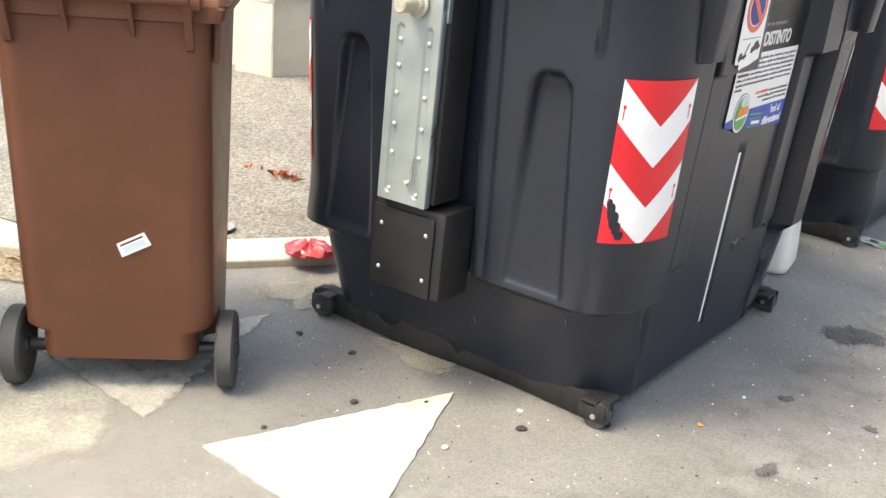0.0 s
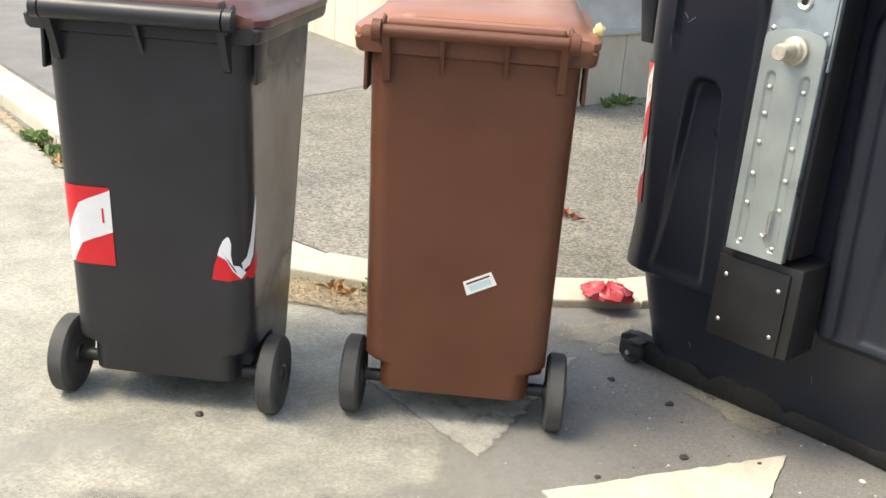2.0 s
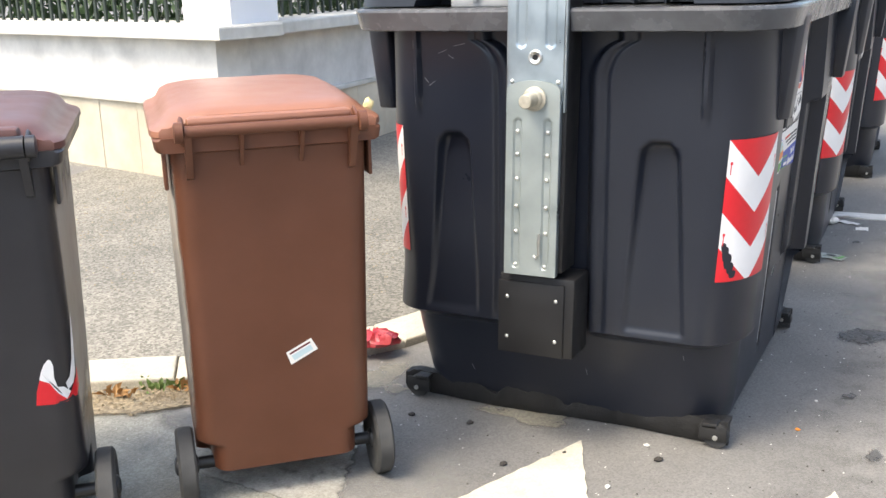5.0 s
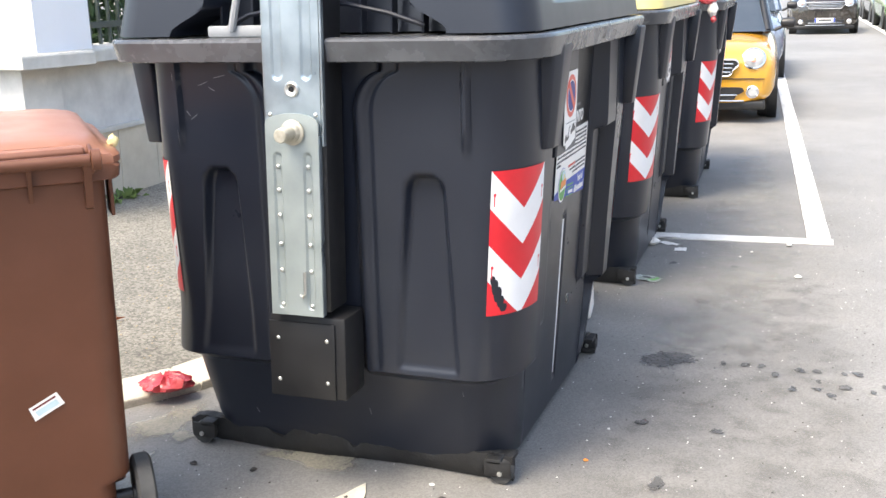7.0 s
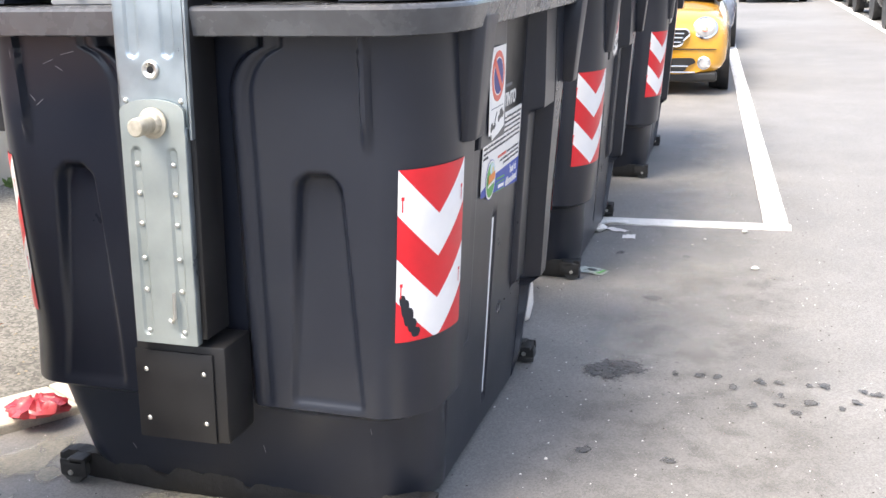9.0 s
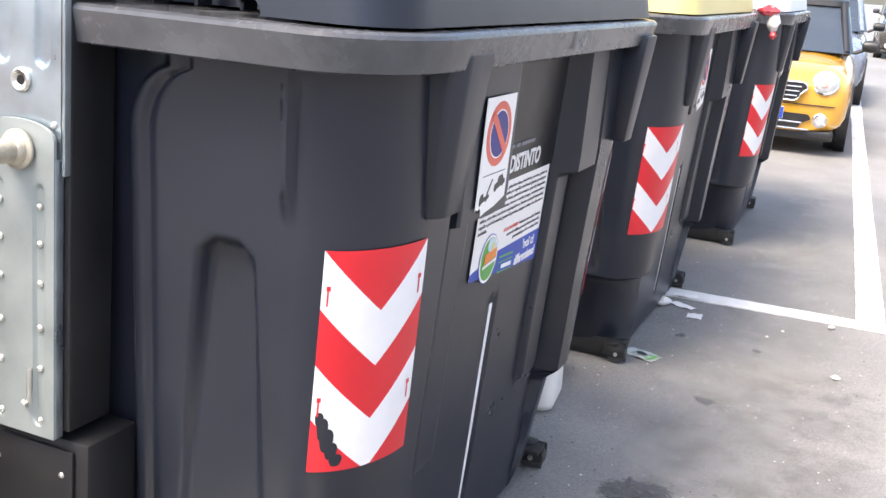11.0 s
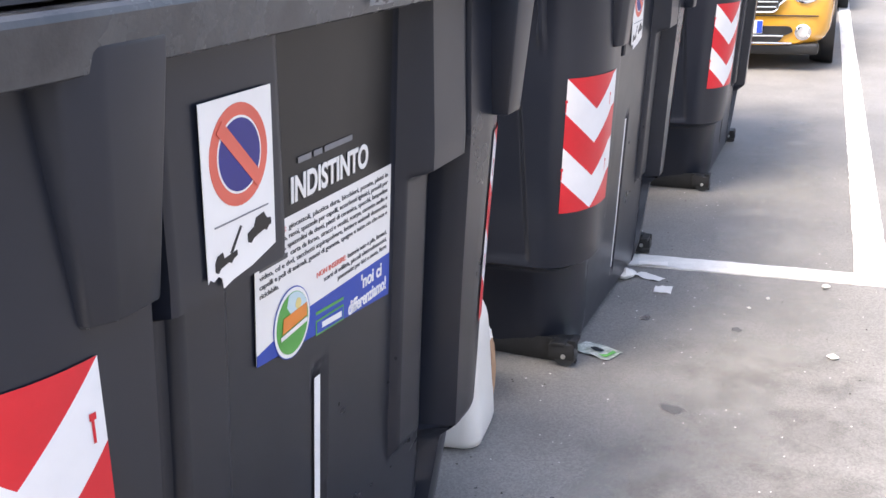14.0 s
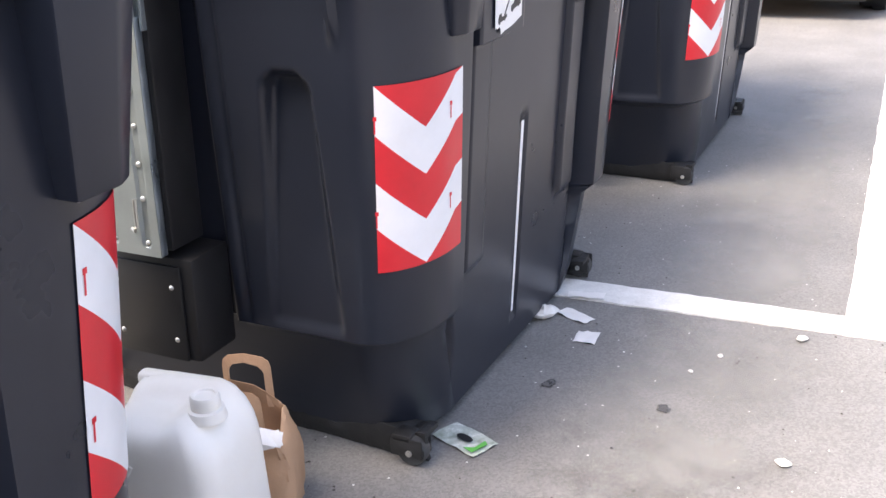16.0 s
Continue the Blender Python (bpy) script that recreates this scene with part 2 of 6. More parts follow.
M_EARTH = mat("earth_crumb", (0.20, 0.155, 0.10), (0.36, 0.30, 0.20), 9, 2.0, (0.9, 1.0), bump=0.6, bscale=70)
M_PLINTH = mat("cream_stone", (0.46, 0.405, 0.31), (0.63, 0.575, 0.465), 5, 1.2, (0.75, 0.9), bump=0.3, bscale=60)
M_WALL = mat("weathered_white_render", (0.44, 0.44, 0.43), (0.74, 0.73, 0.70), 4.5, 0.9, (0.8, 0.95), bump=0.4, bscale=70)
M_CAP = mat("weathered_cap_stone", (0.42, 0.41, 0.37), (0.60, 0.59, 0.55), 9, 2.0, (0.75, 0.9), bump=0.5, bscale=60)
M_PILLAR = mat("white_paint", (0.78, 0.78, 0.80), (0.84, 0.84, 0.85), 3, 1, (0.7, 0.85), bump=0.15, bscale=60)
M_IRON = mat("dark_green_iron", (0.02, 0.03, 0.025), (0.03, 0.045, 0.035), 9, 3, (0.4, 0.6), bump=0.1)
M_LEAF = mat("hedge_leaf", (0.025, 0.05, 0.02), (0.06, 0.11, 0.035), 30, 4, (0.5, 0.7), bump=0.1)
M_WEED = mat("weed_leaf", (0.07, 0.13, 0.03), (0.15, 0.21, 0.06), 40, 9, (0.5, 0.7), bump=0.1)
M_DRY = mat("dry_leaf", (0.33, 0.17, 0.06), (0.46, 0.27, 0.11), 40, 9, (0.7, 0.8), bump=0.1)
M_REDLEAF = mat("dead_red_leaf", (0.32, 0.10, 0.05), (0.42, 0.16, 0.09), 40, 9, (0.7, 0.8), bump=0.1)
M_POLE = mat("grey_painted_steel", (0.19, 0.21, 0.23), (0.26, 0.28, 0.30), 9, 2, (0.4, 0.6), bump=0.1)
M_FAR = mat("plain_far_render", (0.38, 0.375, 0.37), (0.46, 0.455, 0.45), 0.6, 0.1, (0.8, 0.9), bump=0.1, bscale=20)
M_BUTT = mat("dark_pebble", (0.03, 0.027, 0.024), (0.07, 0.06, 0.05), 40, 9, (0.7, 0.85), bump=0.3)
M_PALEBIT = mat("pale_litter", (0.62, 0.6, 0.55), (0.78, 0.77, 0.73), 30, 9, (0.6, 0.8), bump=0.1)
M_CARYEL = mat("yellow_car_paint", (0.62, 0.31, 0.03), (0.66, 0.34, 0.04), 5, 1, (0.2, 0.28), bump=0.0, coat=1.0)
M_CARDARK = mat("dark_car_paint", (0.028, 0.024, 0.02), (0.04, 0.034, 0.028), 5, 1, (0.2, 0.3), bump=0.0, coat=1.0)
M_CARSILVER = mat("silver_car_paint", (0.42, 0.43, 0.43), (0.50, 0.51, 0.51), 5, 1, (0.25, 0.3), metal=0.4, bump=0.0, coat=1.0)
M_CARGREEN = mat("green_car_paint", (0.10, 0.28, 0.05), (0.13, 0.33, 0.07), 5, 1, (0.2, 0.3), bump=0.0, coat=1.0)
M_CAROLIVE = mat("dark_green_car_paint", (0.035, 0.05, 0.035), (0.05, 0.065, 0.045), 5, 1, (0.2, 0.3), bump=0.0, coat=1.0)
M_CARRED = mat("maroon_car_paint", (0.12, 0.01, 0.015), (0.16, 0.016, 0.02), 5, 1, (0.2, 0.3), bump=0.0, coat=1.0)
M_CARBLUE = mat("grey_blue_car_paint", (0.16, 0.19, 0.24), (0.2, 0.23, 0.28), 5, 1, (0.2, 0.3), bump=0.0, coat=1.0)
M_GLASS = mat("car_glass", (0.03, 0.04, 0.05), (0.045, 0.055, 0.065), 3, 1, (0.03, 0.06), bump=0.0, spec=0.9)
M_CHROME = mat("chrome", (0.75, 0.75, 0.75), (0.8, 0.8, 0.8), 5, 1, (0.08, 0.15), metal=1.0, bump=0.0)
M_TRIM = mat("black_car_trim", (0.012, 0.012, 0.013), (0.02, 0.02, 0.02), 9, 2, (0.35, 0.5), bump=0.1)
M_LENS = mat("clear_headlight", (0.55, 0.57, 0.58), (0.72, 0.73, 0.73), 25, 9, (0.05, 0.15), metal=0.5, bump=0.0, coat=1.0)
M_AMBER = mat("indicator_lens", (0.7, 0.16, 0.10), (0.78, 0.24, 0.15), 25, 9, (0.1, 0.2), bump=0.0, coat=1.0)
M_FILM = mat("clear_torn_film", (0.26, 0.30, 0.24), (0.66, 0.69, 0.63), 45, 14, (0.15, 0.3), bump=0.5, bscale=40)


# ---- makers ----
def thing(name, label, category, at=None, group="", kind=""):
    ob = new(name)
    ob.empty_display_size = 0.1
    if at is not None:
        ob.matrix_basis = at
    return tagged(ob, label, category, group, kind)


def to_mesh(name, bm, materials, smooth=40):
    me = bpy.data.meshes.new(name)
    bm.normal_update()
    if smooth:
        for f in bm.faces:
            f.smooth = True
        for e in bm.edges:
            if len(e.link_faces) == 2 and e.calc_face_angle(0) > radians(smooth):
                e.smooth = False
    bm.to_mesh(me)
    bm.free()
    for m in materials if isinstance(materials, (list, tuple)) else [materials]:
        me.materials.append(m)
    return me


def part(name, bm, material, parent=None, label="", smooth=40, at=None):
    ob = new(name, to_mesh(name, bm, material, smooth))
    if parent is not None:
        ob.parent = parent
    if at is not None:
        ob.matrix_basis = at
    return tagged(ob, label)


def share(name, me, parent, at):
    ob = new(name, me)
    ob.parent = parent
    ob.matrix_basis = at
    return ob


def box(size, at=(0, 0, 0), bevel=0.0, turn=None, bm=None, segs=2):
    own = bmesh.new()
    bmesh.ops.create_cube(own, size=1.0)
    bmesh.ops.scale(own, vec=size, verts=own.verts)
    if bevel > 0:
        bmesh.ops.bevel(own, geom=own.edges[:], offset=bevel, segments=segs, profile=0.5, affect="EDGES")
    m = Matrix.Translation(at)
    if turn is not None:
        m = m @ Euler([radians(a) for a in turn]).to_matrix().to_4x4()
    bmesh.ops.transform(own, matrix=m, verts=own.verts)
    return merge(bm, own)


def merge(bm, own):
    if bm is None:
        return own
    tmp = bpy.data.meshes.new("tmp")
    own.to_mesh(tmp)
    own.free()
    bm.from_mesh(tmp)
    bpy.data.meshes.remove(tmp)
    return bm


def lathe(profile, n=24, axis="z", at=(0, 0, 0), bm=None):
    """A turned form from (radius, height) pairs about an axis."""
    own = bmesh.new()
    rings = []
    for r, h in profile:
        ring = []
        for i in range(n):
            a = 2 * math.pi * i / n
            p = {"z": (r * math.cos(a), r * math.sin(a), h), "x": (h, r * math.cos(a), r * math.sin(a)), "y": (r * math.cos(a), h, r * math.sin(a))}[axis]
            ring.append(own.verts.new(Vector(p) + Vector(at)))
        rings.append(ring)
    for a, b in zip(rings, rings[1:]):
        for i in range(n):
            own.faces.new((a[i], a[(i + 1) % n], b[(i + 1) % n], b[i]))
    own.faces.new(rings[0][::-1])
    own.faces.new(rings[-1])
    bmesh.ops.recalc_face_normals(own, faces=own.faces)
    return merge(bm, own)


def tube(points, r, n=10, bm=None):
    """A bent rod through points."""
    own = bmesh.new()
    pts = [Vector(p) for p in points]
    rings = []
    for i, p in enumerate(pts):
        d = (pts[min(i + 1, len(pts) - 1)] - pts[max(i - 1, 0)]).normalized()
        a = d.orthogonal().normalized() if abs(d.z) > 0.99 else d.cross(Vector((0, 0, 1))).normalized()
        b = d.cross(a)
        rings.append([own.verts.new(p + r * (math.cos(2 * math.pi * k / n) * a + math.sin(2 * math.pi * k / n) * b)) for k in range(n)])
    for a, b in zip(rings, rings[1:]):
        for i in range(n):
            own.faces.new((a[i], a[(i + 1) % n], b[(i + 1) % n], b[i]))
    own.faces.new(rings[0][::-1])
    own.faces.new(rings[-1])
    bmesh.ops.recalc_face_normals(own, faces=own.faces)
    return merge(bm, own)


def prism(outline, z0, z1, bm=None, bevel=0.0):
    """An upright slab over a plan outline."""
    own = bmesh.new()
    lo = [own.verts.new((x, y, z0)) for x, y in outline]
    hi = [own.verts.new((x, y, z1)) for x, y in outline]
    n = len(outline)
    for i in range(n):
        own.faces.new((lo[i], lo[(i + 1) % n], hi[(i + 1) % n], hi[i]))
    own.faces.new(hi)
    own.faces.new(lo[::-1])
    bmesh.ops.recalc_face_normals(own, faces=own.faces)
    if bevel > 0:
        top = [e for e in own.edges if e.verts[0].co.z > z1 - 1e-6 and e.verts[1].co.z > z1 - 1e-6]
        bmesh.ops.bevel(own, geom=top, offset=bevel, segments=2, profile=0.5, affect="EDGES")
    return merge(bm, own)


def grid(rows, closed=False, bm=None, cap=False):
    """A skin over rows of points."""
    own = bmesh.new()
    vs = [[own.verts.new(p) for p in row] for row in rows]
    n = len(vs[0])
    for a, b in zip(vs, vs[1:]):
        for i in range(n if closed else n - 1):
            j = (i + 1) % n
            own.faces.new((a[i], a[j], b[j], b[i]))
    if cap:
        own.faces.new(vs[0][::-1])
        own.faces.new(vs[-1])
    bmesh.ops.recalc_face_normals(own, faces=own.faces)
    return merge(bm, own)


def sm(a, b, x):
    t = min(1.0, max(0.0, (x - a) / (b - a)))
    return t * t * (3 - 2 * t)


def table(rows, z):
    for (z0, v0), (z1, v1) in zip(rows, rows[1:]):
        if z <= z1:
            return v0 + (v1 - v0) * max(0.0, (z - z0)) / (z1 - z0)
    return rows[-1][1]


def around(hx, hy, rx, ry, u):
    """Point and outward normal on a rounded rectangle; u runs 0..8 from the -y side, counterclockwise seen from above."""
    k, f = int(u) % 8, u - int(u)
    sx, sy = hx - rx, hy - ry
    if k % 2 == 0:
        p = [((-sx + 2 * sx * f), -hy), (hx, -sy + 2 * sy * f), (sx - 2 * sx * f, hy), (-hx, sy - 2 * sy * f)][k // 2]
        n = [(0, -1), (1, 0), (0, 1), (-1, 0)][k // 2]
        return p, n
    a0 = [-90, 0, 90, 180][k // 2]
    a = radians(a0 + 90 * f)
    cx, cy = [(sx, -sy), (sx, sy), (-sx, sy), (-sx, -sy)][k // 2]
    nx, ny = math.cos(a) / rx, math.sin(a) / ry
    l = math.hypot(nx, ny)
    return (cx + rx * math.cos(a), cy + ry * math.sin(a)), (nx / l, ny / l)


def letters(text, size, material, parent, at, name="lettering", width=None, shear=0.0, bold=0.0):
    """Raised flat letters in the built-in font, in the xy plane of at, from its origin."""
    cu = bpy.data.curves.new("text", "FONT")
    cu.body, cu.size, cu.extrude, cu.shear, cu.offset = text, size, 0.0006, shear, bold
    tmp = bpy.data.objects.new("text", cu)
    scene.collection.objects.link(tmp)
    me = bpy.data.meshes.new_from_object(tmp.evaluated_get(bpy.context.evaluated_depsgraph_get()))
    bpy.data.objects.remove(tmp)
    bpy.data.curves.remove(cu)
    xs = [v.co.x for v in me.vertices]
    k = width / (max(xs) - min(xs)) if width else 1.0
    x0 = min(xs)
    for v in me.vertices:
        v.co.x = (v.co.x - x0) * k
    me.materials.clear()
    me.materials.append(material)
    ob = new(name, me)
    ob.parent = parent
    ob.matrix_basis = at
    return ob


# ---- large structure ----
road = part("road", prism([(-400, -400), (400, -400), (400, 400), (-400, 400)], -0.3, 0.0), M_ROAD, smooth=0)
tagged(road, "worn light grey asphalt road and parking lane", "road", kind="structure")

# the light, dusty strip of old concrete in front of the wheeled bins
rng = random.Random(5)


def ragged(outline, step=0.06, rough=0.012):
    out = []
    n = len(outline)
    for i in range(n):
        a, b = Vector((*outline[i], 0)), Vector((*outline[(i + 1) % n], 0))
        k = max(1, int((b - a).length / step))
        nrm = Vector((-(b - a).y, (b - a).x, 0)).normalized()
        for j in range(k):
            p = a.lerp(b, j / k) + nrm * rng.uniform(-rough, rough)
            out.append((p.x, p.y))
    return out


def spread(outline, z, width):
    """A thin sheet whose 'cover' falls from one inside to nothing at its rim."""
    own = bmesh.new()
    lay = own.verts.layers.float.new("cover")
    n = len(outline)
    area = sum(outline[i][0] * outline[(i + 1) % n][1] - outline[(i + 1) % n][0] * outline[i][1] for i in range(n))
    sgn = 1 if area > 0 else -1
    rim, ins = [], []
    for i, p in enumerate(outline):
        d = Vector(outline[(i + 1) % n]) - Vector(outline[i - 1])
        d = d.normalized() * sgn
        nrm = Vector((-d.y, d.x))
        rim.append(own.verts.new((p[0] - nrm.x * width * 0.35, p[1] - nrm.y * width * 0.35, z)))
        v = own.verts.new((p[0] + nrm.x * width * 0.65, p[1] + nrm.y * width * 0.65, z))
        v[lay] = 1.0
        ins.append(v)
    for i in range(n):
        j = (i + 1) % n
        own.faces.new((rim[i], rim[j], ins[j], ins[i]))
    f = own.faces.new(ins)
    bmesh.ops.triangulate(own, faces=[f])
    bmesh.ops.recalc_face_normals(own, faces=own.faces)
    if sum(q.normal.z for q in own.faces) < 0:
        bmesh.ops.reverse_faces(own, faces=own.faces)
    return own


part("concrete_patch", spread(ragged([(-2.75, 1.95), (-1.98, 1.68), (-1.78, 1.42), (-1.9, 1.12), (-2.2, 0.75), (-2.5, -1.2), (-7, -2.5), (-12, -2), (-12, 2.5), (-6, 2.0), (-3.9, 1.90), (-3.2, 1.95)], 0.5, 0.01), 0.003, 0.22), M_PATCH, road, "pale dusty patch of old concrete", smooth=0)
# dust and grime lie in blotches over the corner
part("road_dust", spread([(-3.0, 0.2), (-0.5, 0.2), (-0.8, 1.9), (-2.0, 2.2), (-2.8, 1.8)], 0.0040, 0.3), M_DUST, road, "pale dust in blotches", smooth=0)
part("road_dust", spread([(-0.85, 3.8), (-0.3, 3.7), (-0.2, 5.5), (-0.5, 9.0), (-0.9, 9.0)], 0.0036, 0.2), M_DUST, road, "pale dust in blotches", smooth=0)
part("road_grime", spread([(-1.5, 0.7), (0.0, 0.9), (0.2, 2.4), (0.0, 5.0), (-0.8, 5.0), (-0.9, 2.2), (-1.4, 1.6)], 0.0046, 0.25), M_GRIME, road, "dark grime in blotches", smooth=0)
TRI = [(-1.39, 2.29), (-1.657, 1.61), (-1.10, 1.57)]
for k, (dx, m_) in enumerate(((0.0, M_TRI), (0.752, M_TRI), (-0.755, M_WORN))):
    tri = [(x + dx, y + (0.02 if dx < 0 else -0.03 if dx > 0 else 0)) for x, y in TRI]
    part("give_way_triangle", prism(ragged(tri, 0.03, 0.003), -0.01, 0.006) if m_ is M_TRI else spread(tri, 0.0055, 0.05), m_, road, "white painted give-way triangle" if m_ is M_TRI else "worn white painted triangle", smooth=0)
# parking bay line, drifting slightly with the street
part("bay_end_line", prism(ragged([(-1.12, 5.64), (-0.07, 5.71), (-0.07, 5.83), (-1.12, 5.78)], 0.03, 0.003), -0.01, 0.006), M_LINE, road, smooth=0)
part("bay_side_line", prism(ragged([(-0.075, 5.72), (-0.66, 15.0), (-2.8, 50), (-2.95, 50), (-0.79, 15.0), (-0.205, 5.8)], 0.06, 0.003), -0.01, 0.007), M_LINE, road, smooth=0)
part("far_side_line", prism(ragged([(2.4, 4.0), (1.80, 15.7), (0.70, 49), (0.56, 49), (1.66, 15.7), (2.26, 4.0)], 0.2, 0.006), -0.01, 0.006), M_LINE, road, smooth=0)

# kerb, stone by stone, round the corner
KERB = [(-1.9, 9.0), (-1.98, 4.2), (-2.12, 3.3), (-2.30, 2.82), (-2.56, 2.45), (-2.88, 2.14), (-3.24, 1.93), (-3.8, 1.85), (-4.7, 1.90), (-5.5, 1.98), (-6.6, 2.10), (-9.0, 2.36), (-12, 2.7)]


def offset(path, d):
    out = []
    for i, p in enumerate(path):
        a, b = Vector(path[max(i - 1, 0)]), Vector(path[min(i + 1, len(path) - 1)])
        t = (b - a).normalized()
        out.append((p[0] + t.y * d, p[1] - t.x * d))
    return out


def resample(path, step):
    pts, out = [Vector(p) for p in path], []
    for a, b in zip(pts, pts[1:]):
        k = max(1, round((b - a).length / step))
        out += [tuple(a.lerp(b, j / k)) for j in range(k)]
    return out + [tuple(pts[-1])]


kerb = tagged(new("kerb"), "pale dirty kerb of separate stone blocks", "kerb", kind="structure")
back = offset(KERB, 0.24)
inner = offset(KERB, 0.20)
stones_f, stones_b = resample(KERB, 0.8), resample(back, 0.8)
for i in range(min(len(stones_f), len(stones_b)) - 1):
    f0, f1, b1, b0 = [Vector((*p, 0)) for p in (stones_f[i], stones_f[i + 1], stones_b[i + 1], stones_b[i])]
    c = (f0 + f1 + b0 + b1) / 4
    quad = [(c + (p - c) * 0.988) for p in (f0, f1, b1, b0)]
    hgt = 0.034 if f0.x > -4 else 0.075
    part("kerb_stone", prism([(p.x, p.y) for p in quad], -0.05, hgt + rng.uniform(-0.004, 0.004), bevel=0.008), M_KERB, kerb, smooth=0)
CORNER = (-4.40, 4.42)
WALL_FOOT = [(-4.95, 14.0), CORNER, (-14.0, 6.62)]


def gap(path, x, y):
    """Distance of a point from a path in plan."""
    best = 1e9
    for a_, b_ in zip(path, path[1:]):
        a_, b_, p_ = Vector(a_), Vector(b_), Vector((x, y))
        t_ = max(0.0, min(1.0, (p_ - a_).dot(b_ - a_) / (b_ - a_).length_squared))
        best = min(best, (a_.lerp(b_, t_) - p_).length)
    return best


def pave_z(x, y):
    """The pavement climbs from the kerb to the foot of the garden wall."""
    k_, w_ = gap(back, x, y), gap(WALL_FOOT, x, y)
    return 0.03 + 0.16 * k_ / (k_ + w_)


edge = resample(back, 0.25)
rows = []
for x, y in edge:
    if y > CORNER[1]:
        q = (-4.40 - 0.0574 * (y - 4.42) - 0.15, y)
    elif x < CORNER[0]:
        q = (x, 4.42 - 0.2292 * (x + 4.40) + 0.15)
    else:
        q = (CORNER[0] - 0.1, CORNER[1] + 0.1)
    rows.append([(x + (q[0] - x) * k / 14, y + (q[1] - y) * k / 14, pave_z(x + (q[0] - x) * k / 14, y + (q[1] - y) * k / 14)) for k in range(15)])
own = grid(rows)
if sum(f.normal.z for f in own.faces) < 0:
    bmesh.ops.reverse_faces(own, faces=own.faces)
pavement = part("pavement", own, M_WALKWAY, smooth=60)
tagged(pavement, "coarse grey asphalt pavement with pale aggregate", "pavement", kind="structure")
rows = []
for i in range(27):
    x = -5.45 - 0.25 * i
    y0, y1 = 2.30 + 0.075 * i * 0.25 * 1.35, 4.42 - 0.2292 * (x + 4.40)
    lean_ = 0.32 * max(0.0, 1 - i / 2.0)
    rows.append([(x - (0.6 - lean_) * k / 12 + rng.uniform(-0.015, 0.015), y0 + (y1 - y0) * k / 12, pave_z(x - 0.6 * k / 12, y0 + (y1 - y0) * k / 12) + 0.006) for k in range(13)])
own = grid(rows)
if sum(f.normal.z for f in own.faces) < 0:
    bmesh.ops.reverse_faces(own, faces=own.faces)
part("dark_asphalt_strip", own, M_SMOOTH, pavement, "smooth dark asphalt infill", smooth=60)
# dirt gathered in the gutter
for pts in ([(-3.25, 1.9), (-2.9, 2.1), (-2.62, 2.38), (-2.52, 2.2), (-2.75, 1.95), (-3.05, 1.74), (-3.3, 1.75)], [(-6.6, 2.07), (-5.5, 1.95), (-4.6, 1.87), (-4.6, 1.80), (-5.5, 1.86), (-6.6, 1.99)]):
    part("gutter_dirt", spread(ragged(pts, 0.12, 0.02), 0.009, 0.07), M_DIRT, road, "brown dirt in the gutter", smooth=0)


# garden wall, with a corner pier
def along(p0, p1, thick, z0, z1, mat_, parent, name, lift=0.0, label="", bevel=0.006):
    a, b = Vector(p0), Vector(p1)
    d = (b - a).normalized()
    n = Vector((-d.y, d.x))
    q = [a - n * lift, b - n * lift, b + n * thick, a + n * thick]
    return part(name, prism([(v.x, v.y) for v in q], z0, z1, bevel=bevel), mat_, parent, label, smooth=0)


wall_w = tagged(new("wall_west"), "low garden wall of cream stone panels and weathered render", "wall", kind="structure")
WEST_END = (-14.0, 6.62)
# clad plinth in upright slabs
a, b = Vector(CORNER), Vector(WEST_END)
d = (b - a).normalized()
L = (b - a).length
k = int(L / 0.42)
for i in range(k):
    p, q = a + d * (L * i / k + 0.003), a + d * (L * (i + 1) / k - 0.003)
    top = 0.66
    along(q, p, 0.30, 0.0, top, M_PLINTH, wall_w, "stone_slab", rng.uniform(0, 0.004))
along((WEST_END[0] + 0.02, WEST_END[1] + 0.03), (CORNER[0] - 0.04, CORNER[1] + 0.05), 0.26, 0.66, 1.075, M_WALL, wall_w, "render_band")
along(WEST_END, (CORNER[0] + 0.02, CORNER[1] - 0.02), 0.3, 0.66, 0.69, M_CAP, wall_w, "ledge", 0.015)
along(WEST_END, (CORNER[0] + 0.13, CORNER[1] - 0.06), 0.44, 1.075, 1.155, M_CAP, wall_w, "cap", 0.05, "weathered grey cap stone", 0.015)
wall_n = tagged(new("wall_street"), "low garden wall along the pavement with stone plinth", "wall", kind="structure")
a, b = Vector(CORNER), Vector((-4.95, 14.0))
d = (b - a).normalized()
L = (b - a).length
k = int(L / 0.42)
for i in range(k):
    p, q = a + d * (L * i / k + 0.003), a + d * (L * (i + 1) / k - 0.003)
    along(p, q, 0.30, 0.0, 0.62, M_PLINTH, wall_n, "stone_slab", rng.uniform(0, 0.004))
along((CORNER[0] - 0.04, CORNER[1] + 0.30), (-4.99, 14), 0.26, 0.62, 1.075, M_WALL, wall_n, "render_band")
along((CORNER[0] + 0.0, CORNER[1] + 0.0), (-4.95, 14), 0.3, 0.62, 0.65, M_CAP, wall_n, "ledge", 0.015)
along((CORNER[0] + 0.12, CORNER[1] + 0.35), (-4.83, 14), 0.46, 1.075, 1.155, M_CAP, wall_n, "cap", 0.0, "weathered grey cap stone", 0.015)
pillar = part("pillar", prism([(-4.73, 4.55), (-4.30, 4.455), (-4.33, 4.97), (-4.73, 5.01)], 1.15, 3.4, bevel=0.01), M_PILLAR, smooth=0)
